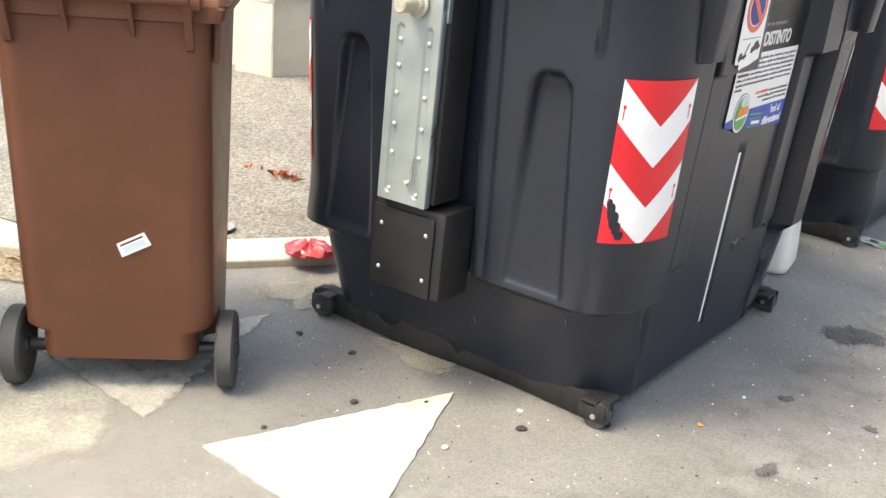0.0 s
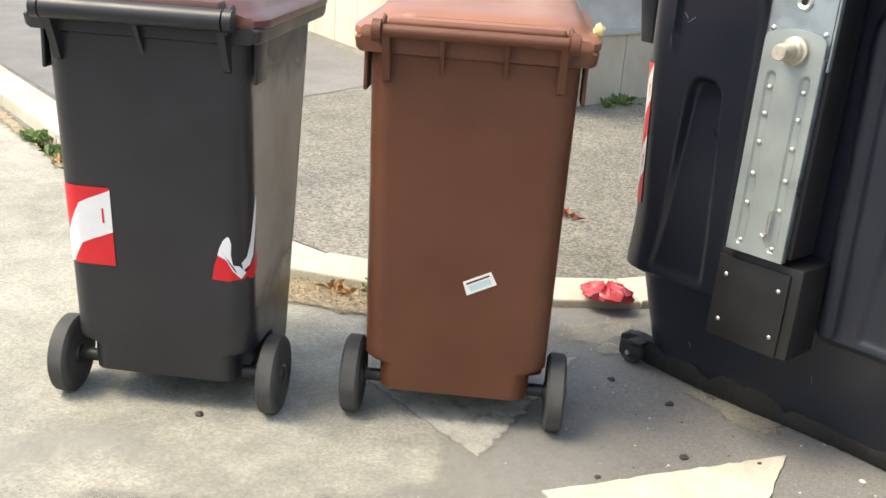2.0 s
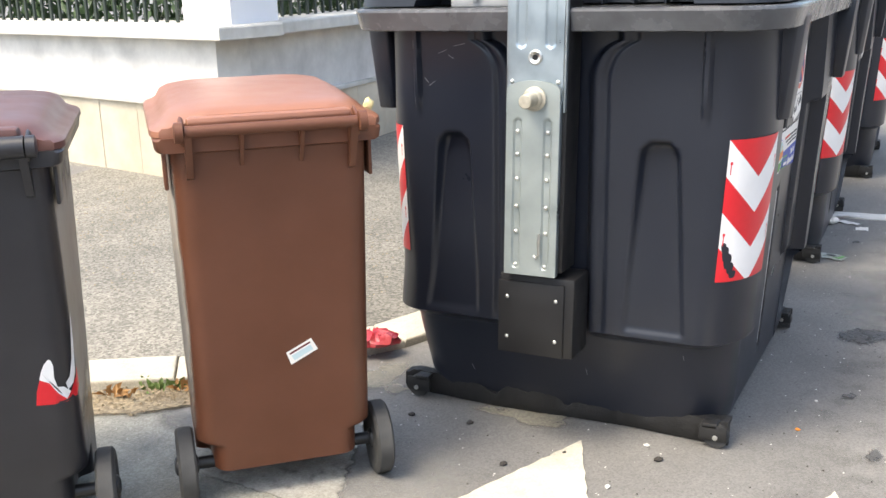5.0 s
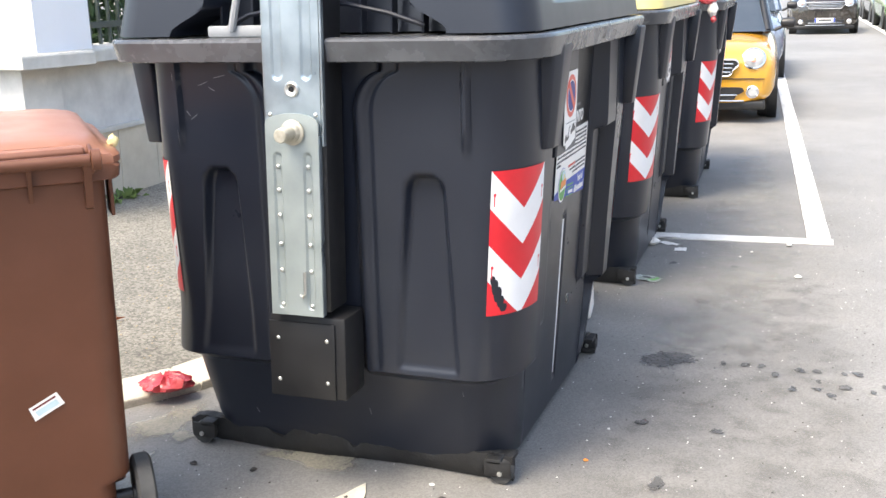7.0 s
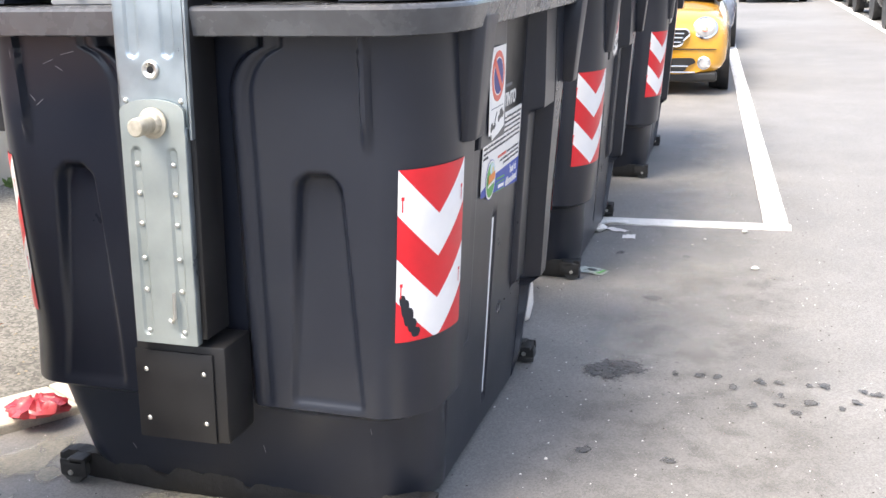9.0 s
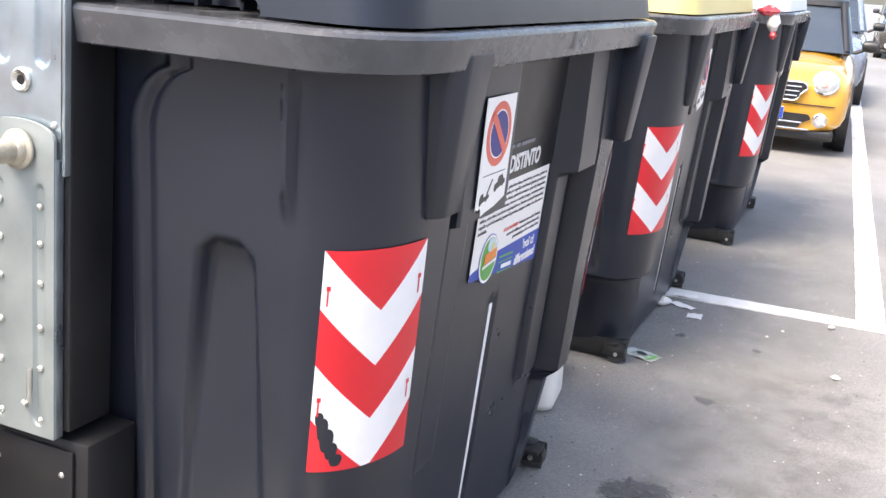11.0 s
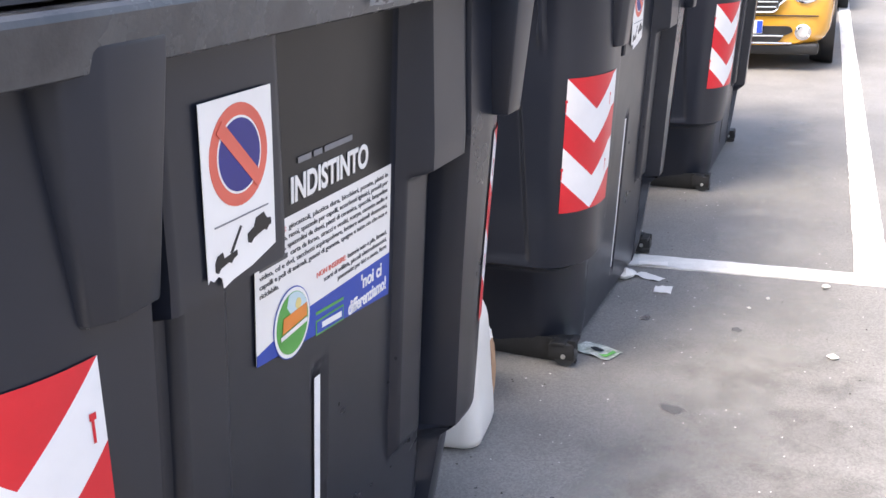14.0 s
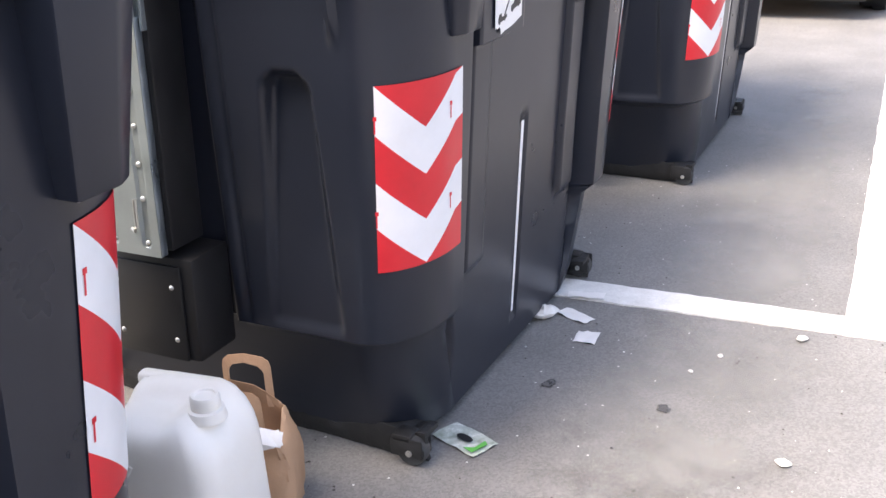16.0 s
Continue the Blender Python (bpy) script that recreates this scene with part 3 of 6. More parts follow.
tagged(pillar, "white painted square gate pillar on the garden wall", "pillar", kind="structure")
# iron fence and hedge on the wall
fence = thing("iron_fence", "dark iron railing along the top of the garden wall", "fence")
bar_me = to_mesh("bar", box((0.018, 0.018, 1.2), (0, 0, 0.6)), M_IRON, 0)
for i in range(46):
    share("bar", bar_me, fence, Matrix.Translation((-4.62 - 0.048 * 0.11 * i, 5.12 + 0.11 * i, 1.15)))
for i in range(60):
    share("bar", bar_me, fence, Matrix.Translation((-4.92 - 0.11 * i, 4.72 + 0.0249 * i, 1.15)))
part("rail", box((0.03, 6.0, 0.04), (-4.76, 8.0, 1.28), turn=(0, 0, 2.7)), M_IRON, fence, smooth=0)


def leaf_cloud(name, label, centre, size, count, leaf, seed, material=None, category="hedge"):
    r = random.Random(seed)
    own = bmesh.new()
    for _ in range(count):
        c = Vector((centre[i] + size[i] * (r.random() - 0.5) for i in range(3)))
        q = Euler((r.uniform(0, 6.3), r.uniform(0, 6.3), r.uniform(0, 6.3))).to_matrix()
        s = leaf * r.uniform(0.6, 1.3)
        v = [own.verts.new(c + q @ Vector(p)) for p in ((-s, 0, 0), (0, -s * 0.45, s * 0.1), (s, 0, 0), (0, s * 0.45, s * 0.1))]
        own.faces.new(v)
    ob = part(name, own, material or M_LEAF, smooth=0)
    return tagged(ob, label, category, kind="stuff")


leaf_cloud("hedge", "dark green hedge behind the iron railing", (-7.6, 5.75, 1.75), (5.6, 0.5, 1.3), 9000, 0.05, 3)
leaf_cloud("hedge", "dark green hedge behind the iron railing", (-5.15, 8.4, 1.75), (0.5, 6.2, 1.3), 8000, 0.05, 4)
# plain walls added beyond the view to close the streets and bounce light
wall_far = part("wall_east", prism([(7.5, -25), (7.9, -25), (5.2, 80), (4.8, 80)], 0, 4.0), M_FAR, smooth=0)
tagged(wall_far, "plain added wall across the street", "wall", kind="structure")
wall_s = part("wall_south", prism([(-25, -14.4), (7.5, -14.4), (7.5, -14), (-25, -14)], 0, 4.0), M_FAR, smooth=0)
tagged(wall_s, "plain added wall behind the junction", "wall", kind="structure")



# ---- refuse containers ----
HX = [(0.035, 0.515), (0.10, 0.530), (0.335, 0.545), (0.365, 0.582), (1.0, 0.611), (1.285, 0.610)]
HY = [(0.035, 0.575), (0.10, 0.60), (0.335, 0.675), (0.365, 0.728), (1.0, 0.765), (1.285, 0.788)]
RX, RY = 0.135, 0.20


def recess(z):
    """Half width of the recess in an end, which flares in a curve at its top."""
    return 0.140 if z < 1.12 else 0.140 + 0.10 * (1 - math.sqrt(max(0.0, 1 - min(0.985, (z - 1.12) / 0.115) ** 2)))


def follow(u, z, hx, edge, ref, soft):
    """Moves the grid's columns of an end so that they run along the curved edge of its recess."""
    k = int(u) % 8
    if k in (2, 6) and z > 0.36 and ref == 0.140:
        # on the long sides the columns stay upright over the panel's edges
        s, f = table(HY, z) - RY, 2 * (u - int(u)) - 1
        ax = abs(f) / 0.857 * 0.48 if abs(f) < 0.857 else 0.48 + (abs(f) - 0.857) / 0.143 * (s - 0.48)
        return int(u) + min(0.99999, (math.copysign(ax, f) / s + 1) / 2)
    if k not in (0, 4):
        return u
    s = hx
    x = (2 * (u - int(u)) - 1) * s
    ax = abs(x)
    if ax < ref - soft:
        ax *= (edge - soft) / (ref - soft)
    elif ax < ref:
        ax += edge - ref
    else:
        ax = edge + (ax - ref) * (s - edge) / (s - ref)
    return int(u) + min(0.99999, (math.copysign(ax, x) / s + 1) / 2)


def body_point(u, z, out=0.0):
    hx, hy = table(HX, z), table(HY, z)
    (x, y), n = around(hx, hy, RX, RY, u)
    k = int(u) % 8
    d = 0.0
    if k in (0, 4):                                   # the two ends
        lx = abs(x)
        if z > 0.30:
            # recessed middle with an arched edge
            x0 = recess(z)
            d -= 0.030 * (1 - sm(x0 - 0.030, x0, lx)) * sm(0.33, 0.36, z)
            d -= 0.008 * math.exp(-((lx - x0 - 0.03) / 0.010) ** 2) * sm(0.36, 0.40, z)
            # tapered panels pressed in at the top, flush at the foot
            if 0.36 < z < 1.0:
                hw = 0.052 + 0.04 * (0.955 - z) / 0.57
                e = hw - abs(lx - 0.328)
                top = 0.955 - 0.02 * sm(hw - 0.03, hw, abs(lx - 0.328)) - z
                inside = sm(-0.008, 0.014, e) * sm(-0.008, 0.016, top)
                d -= (0.010 + 0.024 * sm(0.45, 0.95, z)) * inside * sm(0.375, 0.395, z)
            d += 0.018 * (sm(0.437, 0.445, lx) - sm(0.456, 0.466, lx)) * sm(1.0, 1.09, z)
    elif k in (2, 6):                                 # the two long sides
        ly = abs(y)
        centre = 0.512 + 0.040 * z
        deep = hx - centre
        m = 1 - sm(0.452, 0.475, ly)
        d -= deep * m
        d -= 0.030 * sm(0.405, 0.42, ly) * m * sm(0.12, 0.16, z)
        b0_ = 0.182 if y < 0 else 0.272
        blk = sm(0.945, 0.962, z) * sm(b0_, b0_ + 0.018, ly) * (1 - sm(0.44, 0.452, ly))
        d += (deep + 0.004 + 0.03 * sm(0.405, 0.42, ly)) * blk
        d += 0.018 * (1 - blk) * sm(0.262, 0.274, ly) * (1 - sm(0.372, 0.384, ly)) * sm(0.385, 0.41, z)
        d -= 0.010 * (1 - sm(0.018, 0.024, ly)) * sm(0.12, 0.135, z) * (1 - sm(0.69, 0.705, z))
    if x < 0:
        x *= 1 - 0.050 * sm(0.30, 0.55, z) - 0.026 * sm(0.55, 1.25, z)                # slimmer on the kerb side
    x, y = x + n[0] * (d + out), y + n[1] * (d + out)
    # small dents and a slight waviness of the moulding
    w = 0.0025 * noise.noise(Vector((x * 3, y * 3, z * 2.5)))
    return Vector((x + n[0] * w, y + n[1] * w, z))


def u_samples():
    us = []
    for k, n in enumerate((190, 16, 170, 16, 190, 16, 170, 16)):
        us += [k + i / n for i in range(n)]
    return us


def z_samples():
    zs = [0.035, 0.06, 0.10, 0.115, 0.13, 0.145, 0.16, 0.2, 0.25, 0.30, 0.325, 0.335, 0.342, 0.350, 0.358, 0.366, 0.375, 0.385, 0.395, 0.405]
    zs += [0.42 + 0.0165 * i for i in range(31)]
    zs += [0.935, 0.942, 0.949, 0.956, 0.963, 0.970, 0.98, 0.986, 0.993, 1.0]
    zs += [1.02 + 0.0165 * i for i in range(6)] + [1.115 + 0.006 * i for i in range(23)] + [1.255, 1.265, 1.275, 1.285]
    return zs


body_bm = grid([[body_point(follow(u, z, table(HX, z) - RX, recess(z), 0.140, 0.03), z) for u in u_samples()] for z in z_samples()], closed=True, cap=True)
BODY_ME = to_mesh("body", body_bm, M_BODY, 50)


def ring_loft(levels, us, cap=True):
    return grid([[Vector((*around(hx, hy, rx, ry, u)[0], z)) for u in us] for hx, hy, rx, ry, z in levels], closed=True, cap=cap)


US = [k + i / 10 for k in range(8) for i in range(10)]
RIM_ME = to_mesh("rim", ring_loft([(0.615, 0.78, 0.15, 0.22, 1.275), (0.640, 0.835, 0.16, 0.21, 1.275), (0.642, 0.838, 0.16, 0.21, 1.265), (0.647, 0.846, 0.16, 0.21, 1.262), (0.653, 0.852, 0.16, 0.21, 1.265), (0.663, 0.862, 0.16, 0.21, 1.316),
                                   (0.661, 0.860, 0.16, 0.21, 1.322), (0.655, 0.853, 0.15, 0.20, 1.326), (0.64, 0.83, 0.15, 0.19, 1.327), (0.58, 0.75, 0.12, 0.15, 1.326)], US), M_RIM, 17)


def lid_edge(z):
    return 0.41 - 0.11 * sm(1.335, 1.42, z)


def lid_hx(z):
    return table([(1.332, 0.632), (1.45, 0.61), (1.62, 0.56), (1.72, 0.42), (1.76, 0.25)], z)


def lid_point(u, z):
    hx = lid_hx(z)
    hy = table([(1.332, 0.815), (1.45, 0.80), (1.62, 0.77), (1.72, 0.66), (1.76, 0.45)], z)
    (x, y), n = around(hx, hy, min(0.10, hx / 2), min(0.12, hy / 2), u)
    d = 0.0
    if int(u) % 8 in (0, 4):
        xr = lid_edge(z)
        d -= 0.15 * (1 - sm(xr - 0.012, xr, abs(x))) * (1 - sm(1.60, 1.64, z))
    elif int(u) % 8 in (2, 6):
        d -= 0.012 * sm(1.40, 1.412, z) * (1 - sm(0.52, 0.54, abs(y)))
    return Vector((x + n[0] * d, y + n[1] * d, z))


LUS = [k + i / n for k, n in enumerate((170, 8, 60, 8, 170, 8, 60, 8)) for i in range(n)]
LZS = [1.332, 1.338, 1.345, 1.352, 1.36, 1.367, 1.375, 1.382, 1.39, 1.395, 1.40, 1.406, 1.412, 1.42, 1.43, 1.445, 1.46, 1.5, 1.55, 1.60, 1.62, 1.64, 1.68, 1.72, 1.745, 1.76]


def lid_mesh(m):
    me = to_mesh("lid", grid([[lid_point(follow(u, z, lid_hx(z) - 0.10, lid_edge(z), 0.30, 0.012) if z < 1.6 else u, z) for u in LUS] for z in LZS], closed=True, cap=True), m, 40)
    me.transform(LEAN)
    return me


def gusset(sx, sy):
    """The wedge that carries the rim at a corner."""
    own = bmesh.new()
    e = (0.10 if sx > 0 else 0.05) if sy > 0 else 0.055 if sx < 0 else 0.0
    w = 0.012 if sx < 0 or sy > 0 else 0.0
    o = [(0.56, 0.470, 1.29), (0.660 + w, 0.470, 1.29), (0.660 + w, 0.57, 1.29), (0.645 + w, 0.615, 1.29), (0.58, 0.63, 1.29), (0.55, 0.56, 1.29)]
    i = [(0.56, 0.485, 1.006), (0.634 + w, 0.485, 1.006), (0.634 + w, 0.555, 1.006), (0.618 + w, 0.585, 1.006), (0.58, 0.59, 1.006), (0.55, 0.56, 1.006)]
    a = [own.verts.new((x * sx, (y + e) * sy, z)) for x, y, z in o]
    b = [own.verts.new((x * sx, (y + e) * sy, z)) for x, y, z in i]
    for k in range(6):
        own.faces.new((a[k], a[(k + 1) % 6], b[(k + 1) % 6], b[k]))
    own.faces.new(a)
    own.faces.new(b[::-1])
    bmesh.ops.recalc_face_normals(own, faces=own.faces)
    bmesh.ops.bevel(own, geom=own.edges[:], offset=0.006, segments=2, profile=0.5, affect="EDGES")
    return own


GUSSETS = {(sx, sy): to_mesh("gusset", gusset(sx, sy), M_BODY, 40) for sx in (-1, 1) for sy in (-1, 1)}


def chevron(u0, u1, z0, z1, deep):
    """Red and white V stripes wrapped round a corner of the container."""
    own = bmesh.new()
    n = 24
    cols = []
    for i in range(n + 1):
        a = i / n
        v = deep * (1 - abs(a - 0.54) / 0.54) if a < 0.54 else deep * (1 - (a - 0.54) / 0.46)
        cols.append([1.0] + [1.0 - 0.25 * k - v for k in range(4)] + [0.0])
    cols = [[max(0.0, min(1.0, b)) for b in c] for c in cols]
    for i in range(n):
        for k in range(5):
            sub = 5
            for j in range(sub):
                def p(ii, s):
                    b = cols[ii][k] + (cols[ii][k + 1] - cols[ii][k]) * s / sub
                    return body_point(u0 + (u1 - u0) * ii / n, z0 + (z1 - z0) * b, 0.0025)
                q = [p(i, j), p(i + 1, j), p(i + 1, j + 1), p(i, j + 1)]
                if (q[0] - q[3]).length + (q[1] - q[2]).length < 1e-6:
                    continue
                f = own.faces.new([own.verts.new(v) for v in q])
                f.material_index = k % 2
    bmesh.ops.remove_doubles(own, verts=own.verts, dist=1e-5)
    bmesh.ops.recalc_face_normals(own, faces=own.faces)
    return own


def patch(u0, u1, z0, z1, out=0.0035, nu=6, nz=10):
    return grid([[body_point(u0 + (u1 - u0) * i / nu, z0 + (z1 - z0) * j / nz, out) for i in range(nu + 1)] for j in range(nz + 1)])


def chev_set(z0, z1, s, deep):
    return {k: to_mesh("warning_chevron", chevron(u0, u1, z0, z1, deep), [M_RED, M_WHITE], 60) for k, u0, u1 in ((0, 1.20 + s, 1.985 + s), (1, 3.13, 3.915), (2, 5.20, 5.985), (3, 7.015, 7.80))}


CHEV_HIGH, CHEV_LOW = chev_set(0.563, 0.972, 0.0, 0.272), chev_set(0.539, 0.938, 0.045, 0.245)
def maker_marks(z0, high):
    """Small red maker's marks on the film, as plain bars."""
    out = []
    for k, u0, u1 in ((0, 1.20, 1.985), (1, 3.13, 3.915), (2, 5.20, 5.985), (3, 7.015, 7.80)):
        w, row = u1 - u0, []
        for a_, b_ in ((0.05, 0.86), (0.92, 0.86), (0.05, 0.36), (0.92, 0.36)):
            zz = z0 + high * b_
            row.append(to_mesh("maker_mark", merge(patch(u0 + w * a_, u0 + w * (a_ + 0.016), zz - 0.040, zz - 0.012, 0.0034, 2, 2), patch(u0 + w * (a_ - 0.008), u0 + w * (a_ + 0.03), zz - 0.0125, zz - 0.004, 0.0034, 2, 1)), M_RED, 0))
        out.append(row)
    return out


MARKS_HIGH, MARKS_LOW = maker_marks(0.565, 0.407), maker_marks(0.537, 0.40)


def arm_meshes():
    """Lifting arm of an end: pressed steel plates on a black channel; built for the -y end."""
    y = -0.888
    out = {}
    chan = box((0.172, 0.105, 0.86), (0.006, y + 0.076, 1.01), 0.006)
    out["arm_channel"] = to_mesh("arm_channel", chan, M_BLACK, 40)
    out["foot_box"] = to_mesh("foot_box", box((0.235, 0.13, 0.245), (0.012, y + 0.095, 0.440), 0.008), M_BLACK, 40)
    out["foot_plate"] = to_mesh("foot_plate", box((0.205, 0.008, 0.225), (-0.002, y + 0.026, 0.432), 0.003), M_BLACK, 40)
    def pressed(half, z0, z1, crown, face, gx, g0, g1, gr, nx, nz):
        """Steel plate with two long grooves pressed into it."""
        rows = []
        for jj in range(nz + 1):
            row = []
            for ii in range(nx + 1):
                x = half * (2 * ii / nx - 1)
                top = z1 + crown * math.sqrt(max(0.0, 1 - (x / half) ** 2))
                z = z0 + (top - z0) * jj / nz
                q = math.hypot(abs(x) - gx, max(g0 - z, 0.0, z - g1))
                row.append((x, face + 0.006 * (1 - sm(gr - 0.005, gr + 0.001, q)), z))
            rows.append(row)
        own = grid(rows)
        bmesh.ops.solidify(own, geom=own.faces[:], thickness=0.006)
        bmesh.ops.recalc_face_normals(own, faces=own.faces)
        return own
    out["lower_plate"] = to_mesh("lower_plate", pressed(0.079, 0.573, 1.105, 0.028, y, 0.045, 0.605, 1.015, 0.013, 60, 120), M_PALEZINC, 30)
    out["upper_plate"] = to_mesh("upper_plate", pressed(0.082, 1.07, 1.82, 0.0, y + 0.012, 0.043, 1.235, 1.62, 0.016, 60, 210), M_ZINC, 30)
    out["plate_edge"] = to_mesh("plate_edge", box((0.006, 0.020, 0.50), (-0.077, y + 0.012, 0.823), 0.002), M_ZINC, 40)
    out["plate_edge_2"] = to_mesh("plate_edge", box((0.006, 0.020, 0.50), (0.077, y + 0.012, 0.823), 0.002), M_ZINC, 40)
    out["side_flange"] = to_mesh("side_flange", box((0.007, 0.044, 0.78), (-0.0825, y + 0.034, 1.43), 0.002), M_ZINC, 40)
    out["side_flange_2"] = to_mesh("side_flange", box((0.007, 0.044, 0.78), (0.0865, y + 0.034, 1.435), 0.002), M_ZINC, 40)
    pin = lathe([(0.034, 0.0), (0.034, -0.005), (0.027, -0.008), (0.024, -0.017), (0.020, -0.020), (0.020, -0.066), (0.017, -0.070), (0.004, -0.070)], 24, "y", (0.006, y - 0.004, 1.083))
    out["pivot_pin"] = to_mesh("pivot_pin", pin, M_PIN, 40)
    out["latch_hook"] = to_mesh("latch_hook", tube([(0.03, y - 0.006, 0.70), (0.03, y - 0.008, 0.64), (0.024, y - 0.008, 0.63), (0.014, y - 0.006, 0.635)], 0.004, 8), M_RIVET, 40)
    out["ring_boss"] = to_mesh("ring_boss", lathe([(0.0205, 0.002), (0.0205, -0.003), (0.017, -0.006), (0.012, -0.005), (0.0075, -0.001)], 24, "y", (0.0, y + 0.010, 1.195)), M_RIVET, 40)
    out["boss_hole"] = to_mesh("boss_hole", lathe([(0.0078, 0.0), (0.0078, -0.0025), (0.001, -0.0025)], 20, "y", (0.0, y + 0.010, 1.195)), M_BLACK, 40)
    return out


ARM = arm_meshes()
RIVET_ME = to_mesh("rivet", lathe([(0.0065, 0.0), (0.0065, -0.002), (0.004, -0.005), (0.001, -0.006)], 10, "y"), M_RIVET, 40)
RIVETS = [(sx * 0.045, -0.8835, z) for sx in (-1, 1) for z in (0.602, 0.70, 0.775, 0.855, 0.925, 0.99)]
RIVETS += [(sx * 0.068, -0.8755, 1.128) for sx in (-1, 1)] + [(sx * 0.08, -0.864, z) for sx in (-0.95, 0.95) for z in (0.37, 0.495)]


def base_bar():
    """Worn skid under an end, with bites out of its upper edge."""
    r = random.Random(11)
    own = bmesh.new()
    rows = [[], [], [], []]
    n = 110
    for i in range(n + 1):
        x = -0.575 + 1.12 * i / n
        bite = 0.034 * max(0.0, math.sin(x * 17 + 1.0 + 2 * math.sin(x * 5))) ** 4 + 0.012 * max(0.0, math.sin(x * 41)) ** 2 + r.uniform(0, 0.005)
        jut = 0.008 * math.sin(x * 9) + r.uniform(-0.002, 0.002)
        for row, (yy, zz) in zip(rows, ((-0.578 + jut, 0.004), (-0.592 + jut, 0.03), (-0.588 + jut, 0.088 - bite), (-0.53, 0.082 - bite * 0.5))):
            row.append((x, yy, zz))
    g = grid(rows)
    bmesh.ops.solidify(g, geom=g.faces[:], thickness=0.012)
    return merge(own, g)


BASEBAR = to_mesh("base_skid", base_bar(), M_BASE, 50)
BASESIDE = to_mesh("base_skid", box((0.05, 1.05, 0.045), (0.47, 0, 0.04), 0.01), M_BASE, 40)
UNDER = to_mesh("underframe", box((0.92, 1.06, 0.05), (0, 0, 0.046), 0.01), M_BASE, 40)


def caster_mesh():
    b = None
    for sx in (-0.022, 0.022):
        b = box((0.006, 0.085, 0.05), (sx, 0, 0.052), 0.004, bm=b)
    b = box((0.05, 0.05, 0.018), (0, 0.012, 0.074), 0.004, bm=b)
    return to_mesh("caster_fork", b, M_BASE, 40), to_mesh("caster_roller", lathe([(0.018, -0.018), (0.036, -0.017), (0.038, -0.01), (0.038, 0.01), (0.036, 0.017), (0.018, 0.018)], 20, "x", (0, -0.008, 0.039)), M_RUBBER, 40), \
        to_mesh("axle_bolt", lathe([(0.004, -0.03), (0.008, -0.029), (0.008, 0.029), (0.004, 0.03)], 10, "x", (0, -0.008, 0.039)), M_RIVET, 40)


CASTER = caster_mesh()
LEAN = Matrix(((1, 0, 0.03, 0), (0, 1, 0, 0), (0, 0, 1, 0), (0, 0, 0, 1)))      # the tubs lean a little to the road
UNIT = Matrix.Identity(4)
FLIP = Matrix.Diagonal((1, -1, 1, 1))
BAR_ME = to_mesh("reflective_strip", grid([[body_point(2.5 + s, z, 0.0025 + 0.004) for s in (-0.0085, -0.003, 0.003, 0.0085)] for z in [0.135 + 0.0183 * i for i in range(31)]]), M_WHITE, 0)


def container(label, at, lid_material, side_stickers, scuffed, lid_label):
    c = thing("refuse_container", label, "container", at, "street refuse containers")
    share("body", BODY_ME, c, UNIT)
    share("rim", RIM_ME, c, UNIT)
    tagged(share("lid", lid_mesh(lid_material), c, UNIT), lid_label)
    for g in GUSSETS.values():
        share("gusset", g, c, UNIT)
    share("underframe", UNDER, c, UNIT)
    for f in (UNIT, FLIP):
        for name, me in ARM.items():
            o = share(name.replace("_2", ""), me, c, f)
            if name in ("lower_plate", "upper_plate"):
                tagged(o, "galvanised steel lifting-arm plate")
                for r in RIVETS:
                    if (name == "lower_plate") == (0.55 < r[2] < 1.05):
                        share("rivet", RIVET_ME, o, Matrix.Translation((r[0] + 0.03 * r[2], r[1], r[2])))
        share("base_skid", BASEBAR, c, f)
        share("base_skid", BASESIDE, c, f)
        # inner ribs under the lid, a stay and a cable
        for x in (-0.30, -0.2, 0.13, 0.22, 0.31):
            share("rib", RIB_ME, c, f @ Matrix.Translation((x, 0, 0)))
        share("stay_bracket", STAY_ME, c, f)
        share("stay", STAYROD_ME, c, f)
        share("cable", CABLE_ME, c, f)
        for sx in (-1, 1):
            w = thing("caster", "", "", f @ Matrix.Translation((sx * 0.505, -0.597, 0)) @ Matrix.Rotation(math.pi / 2 * sx, 4, "Z"))
            w.parent = c
            for nm, me in zip(("caster_fork", "caster_roller", "axle_bolt"), CASTER):
                share(nm, me, w, UNIT)
    for k in range(4):
        o = share("warning_chevron", (CHEV_HIGH if scuffed else CHEV_LOW)[k], c, UNIT)
        tagged(o, "red and white chevron reflective film")
        for me in (MARKS_HIGH if scuffed else MARKS_LOW)[k]:
            share("maker_mark", me, o, UNIT)
        if k == 0 and scuffed:
            own = bmesh.new()
            for cen, ru, rz in (((1.29, 0.647), 0.040, 0.026), ((1.325, 0.625), 0.050, 0.027), ((1.362, 0.604), 0.045, 0.020), ((1.40, 0.585), 0.045, 0.014), ((1.262, 0.666), 0.03, 0.016)):
                ring = [own.verts.new(LEAN @ body_point(cen[0] + ru * math.cos(a_) * (1 + 0.10 * math.sin(3 * a_)), cen[1] + rz * math.sin(a_) * (1 + 0.15 * math.cos(2 * a_)), 0.0033 + 0.0002 * ru * 10)) for a_ in [i * math.pi / 9 for i in range(18)]]
                own.faces.new(ring)
            part("torn_spot", own, M_BODY, o, "dark torn spot in the film", smooth=0)
    share("reflective_strip", BAR_ME, c, UNIT)
    if side_stickers:
        stick_side(c)
    else:
        no_parking(c)
    return c


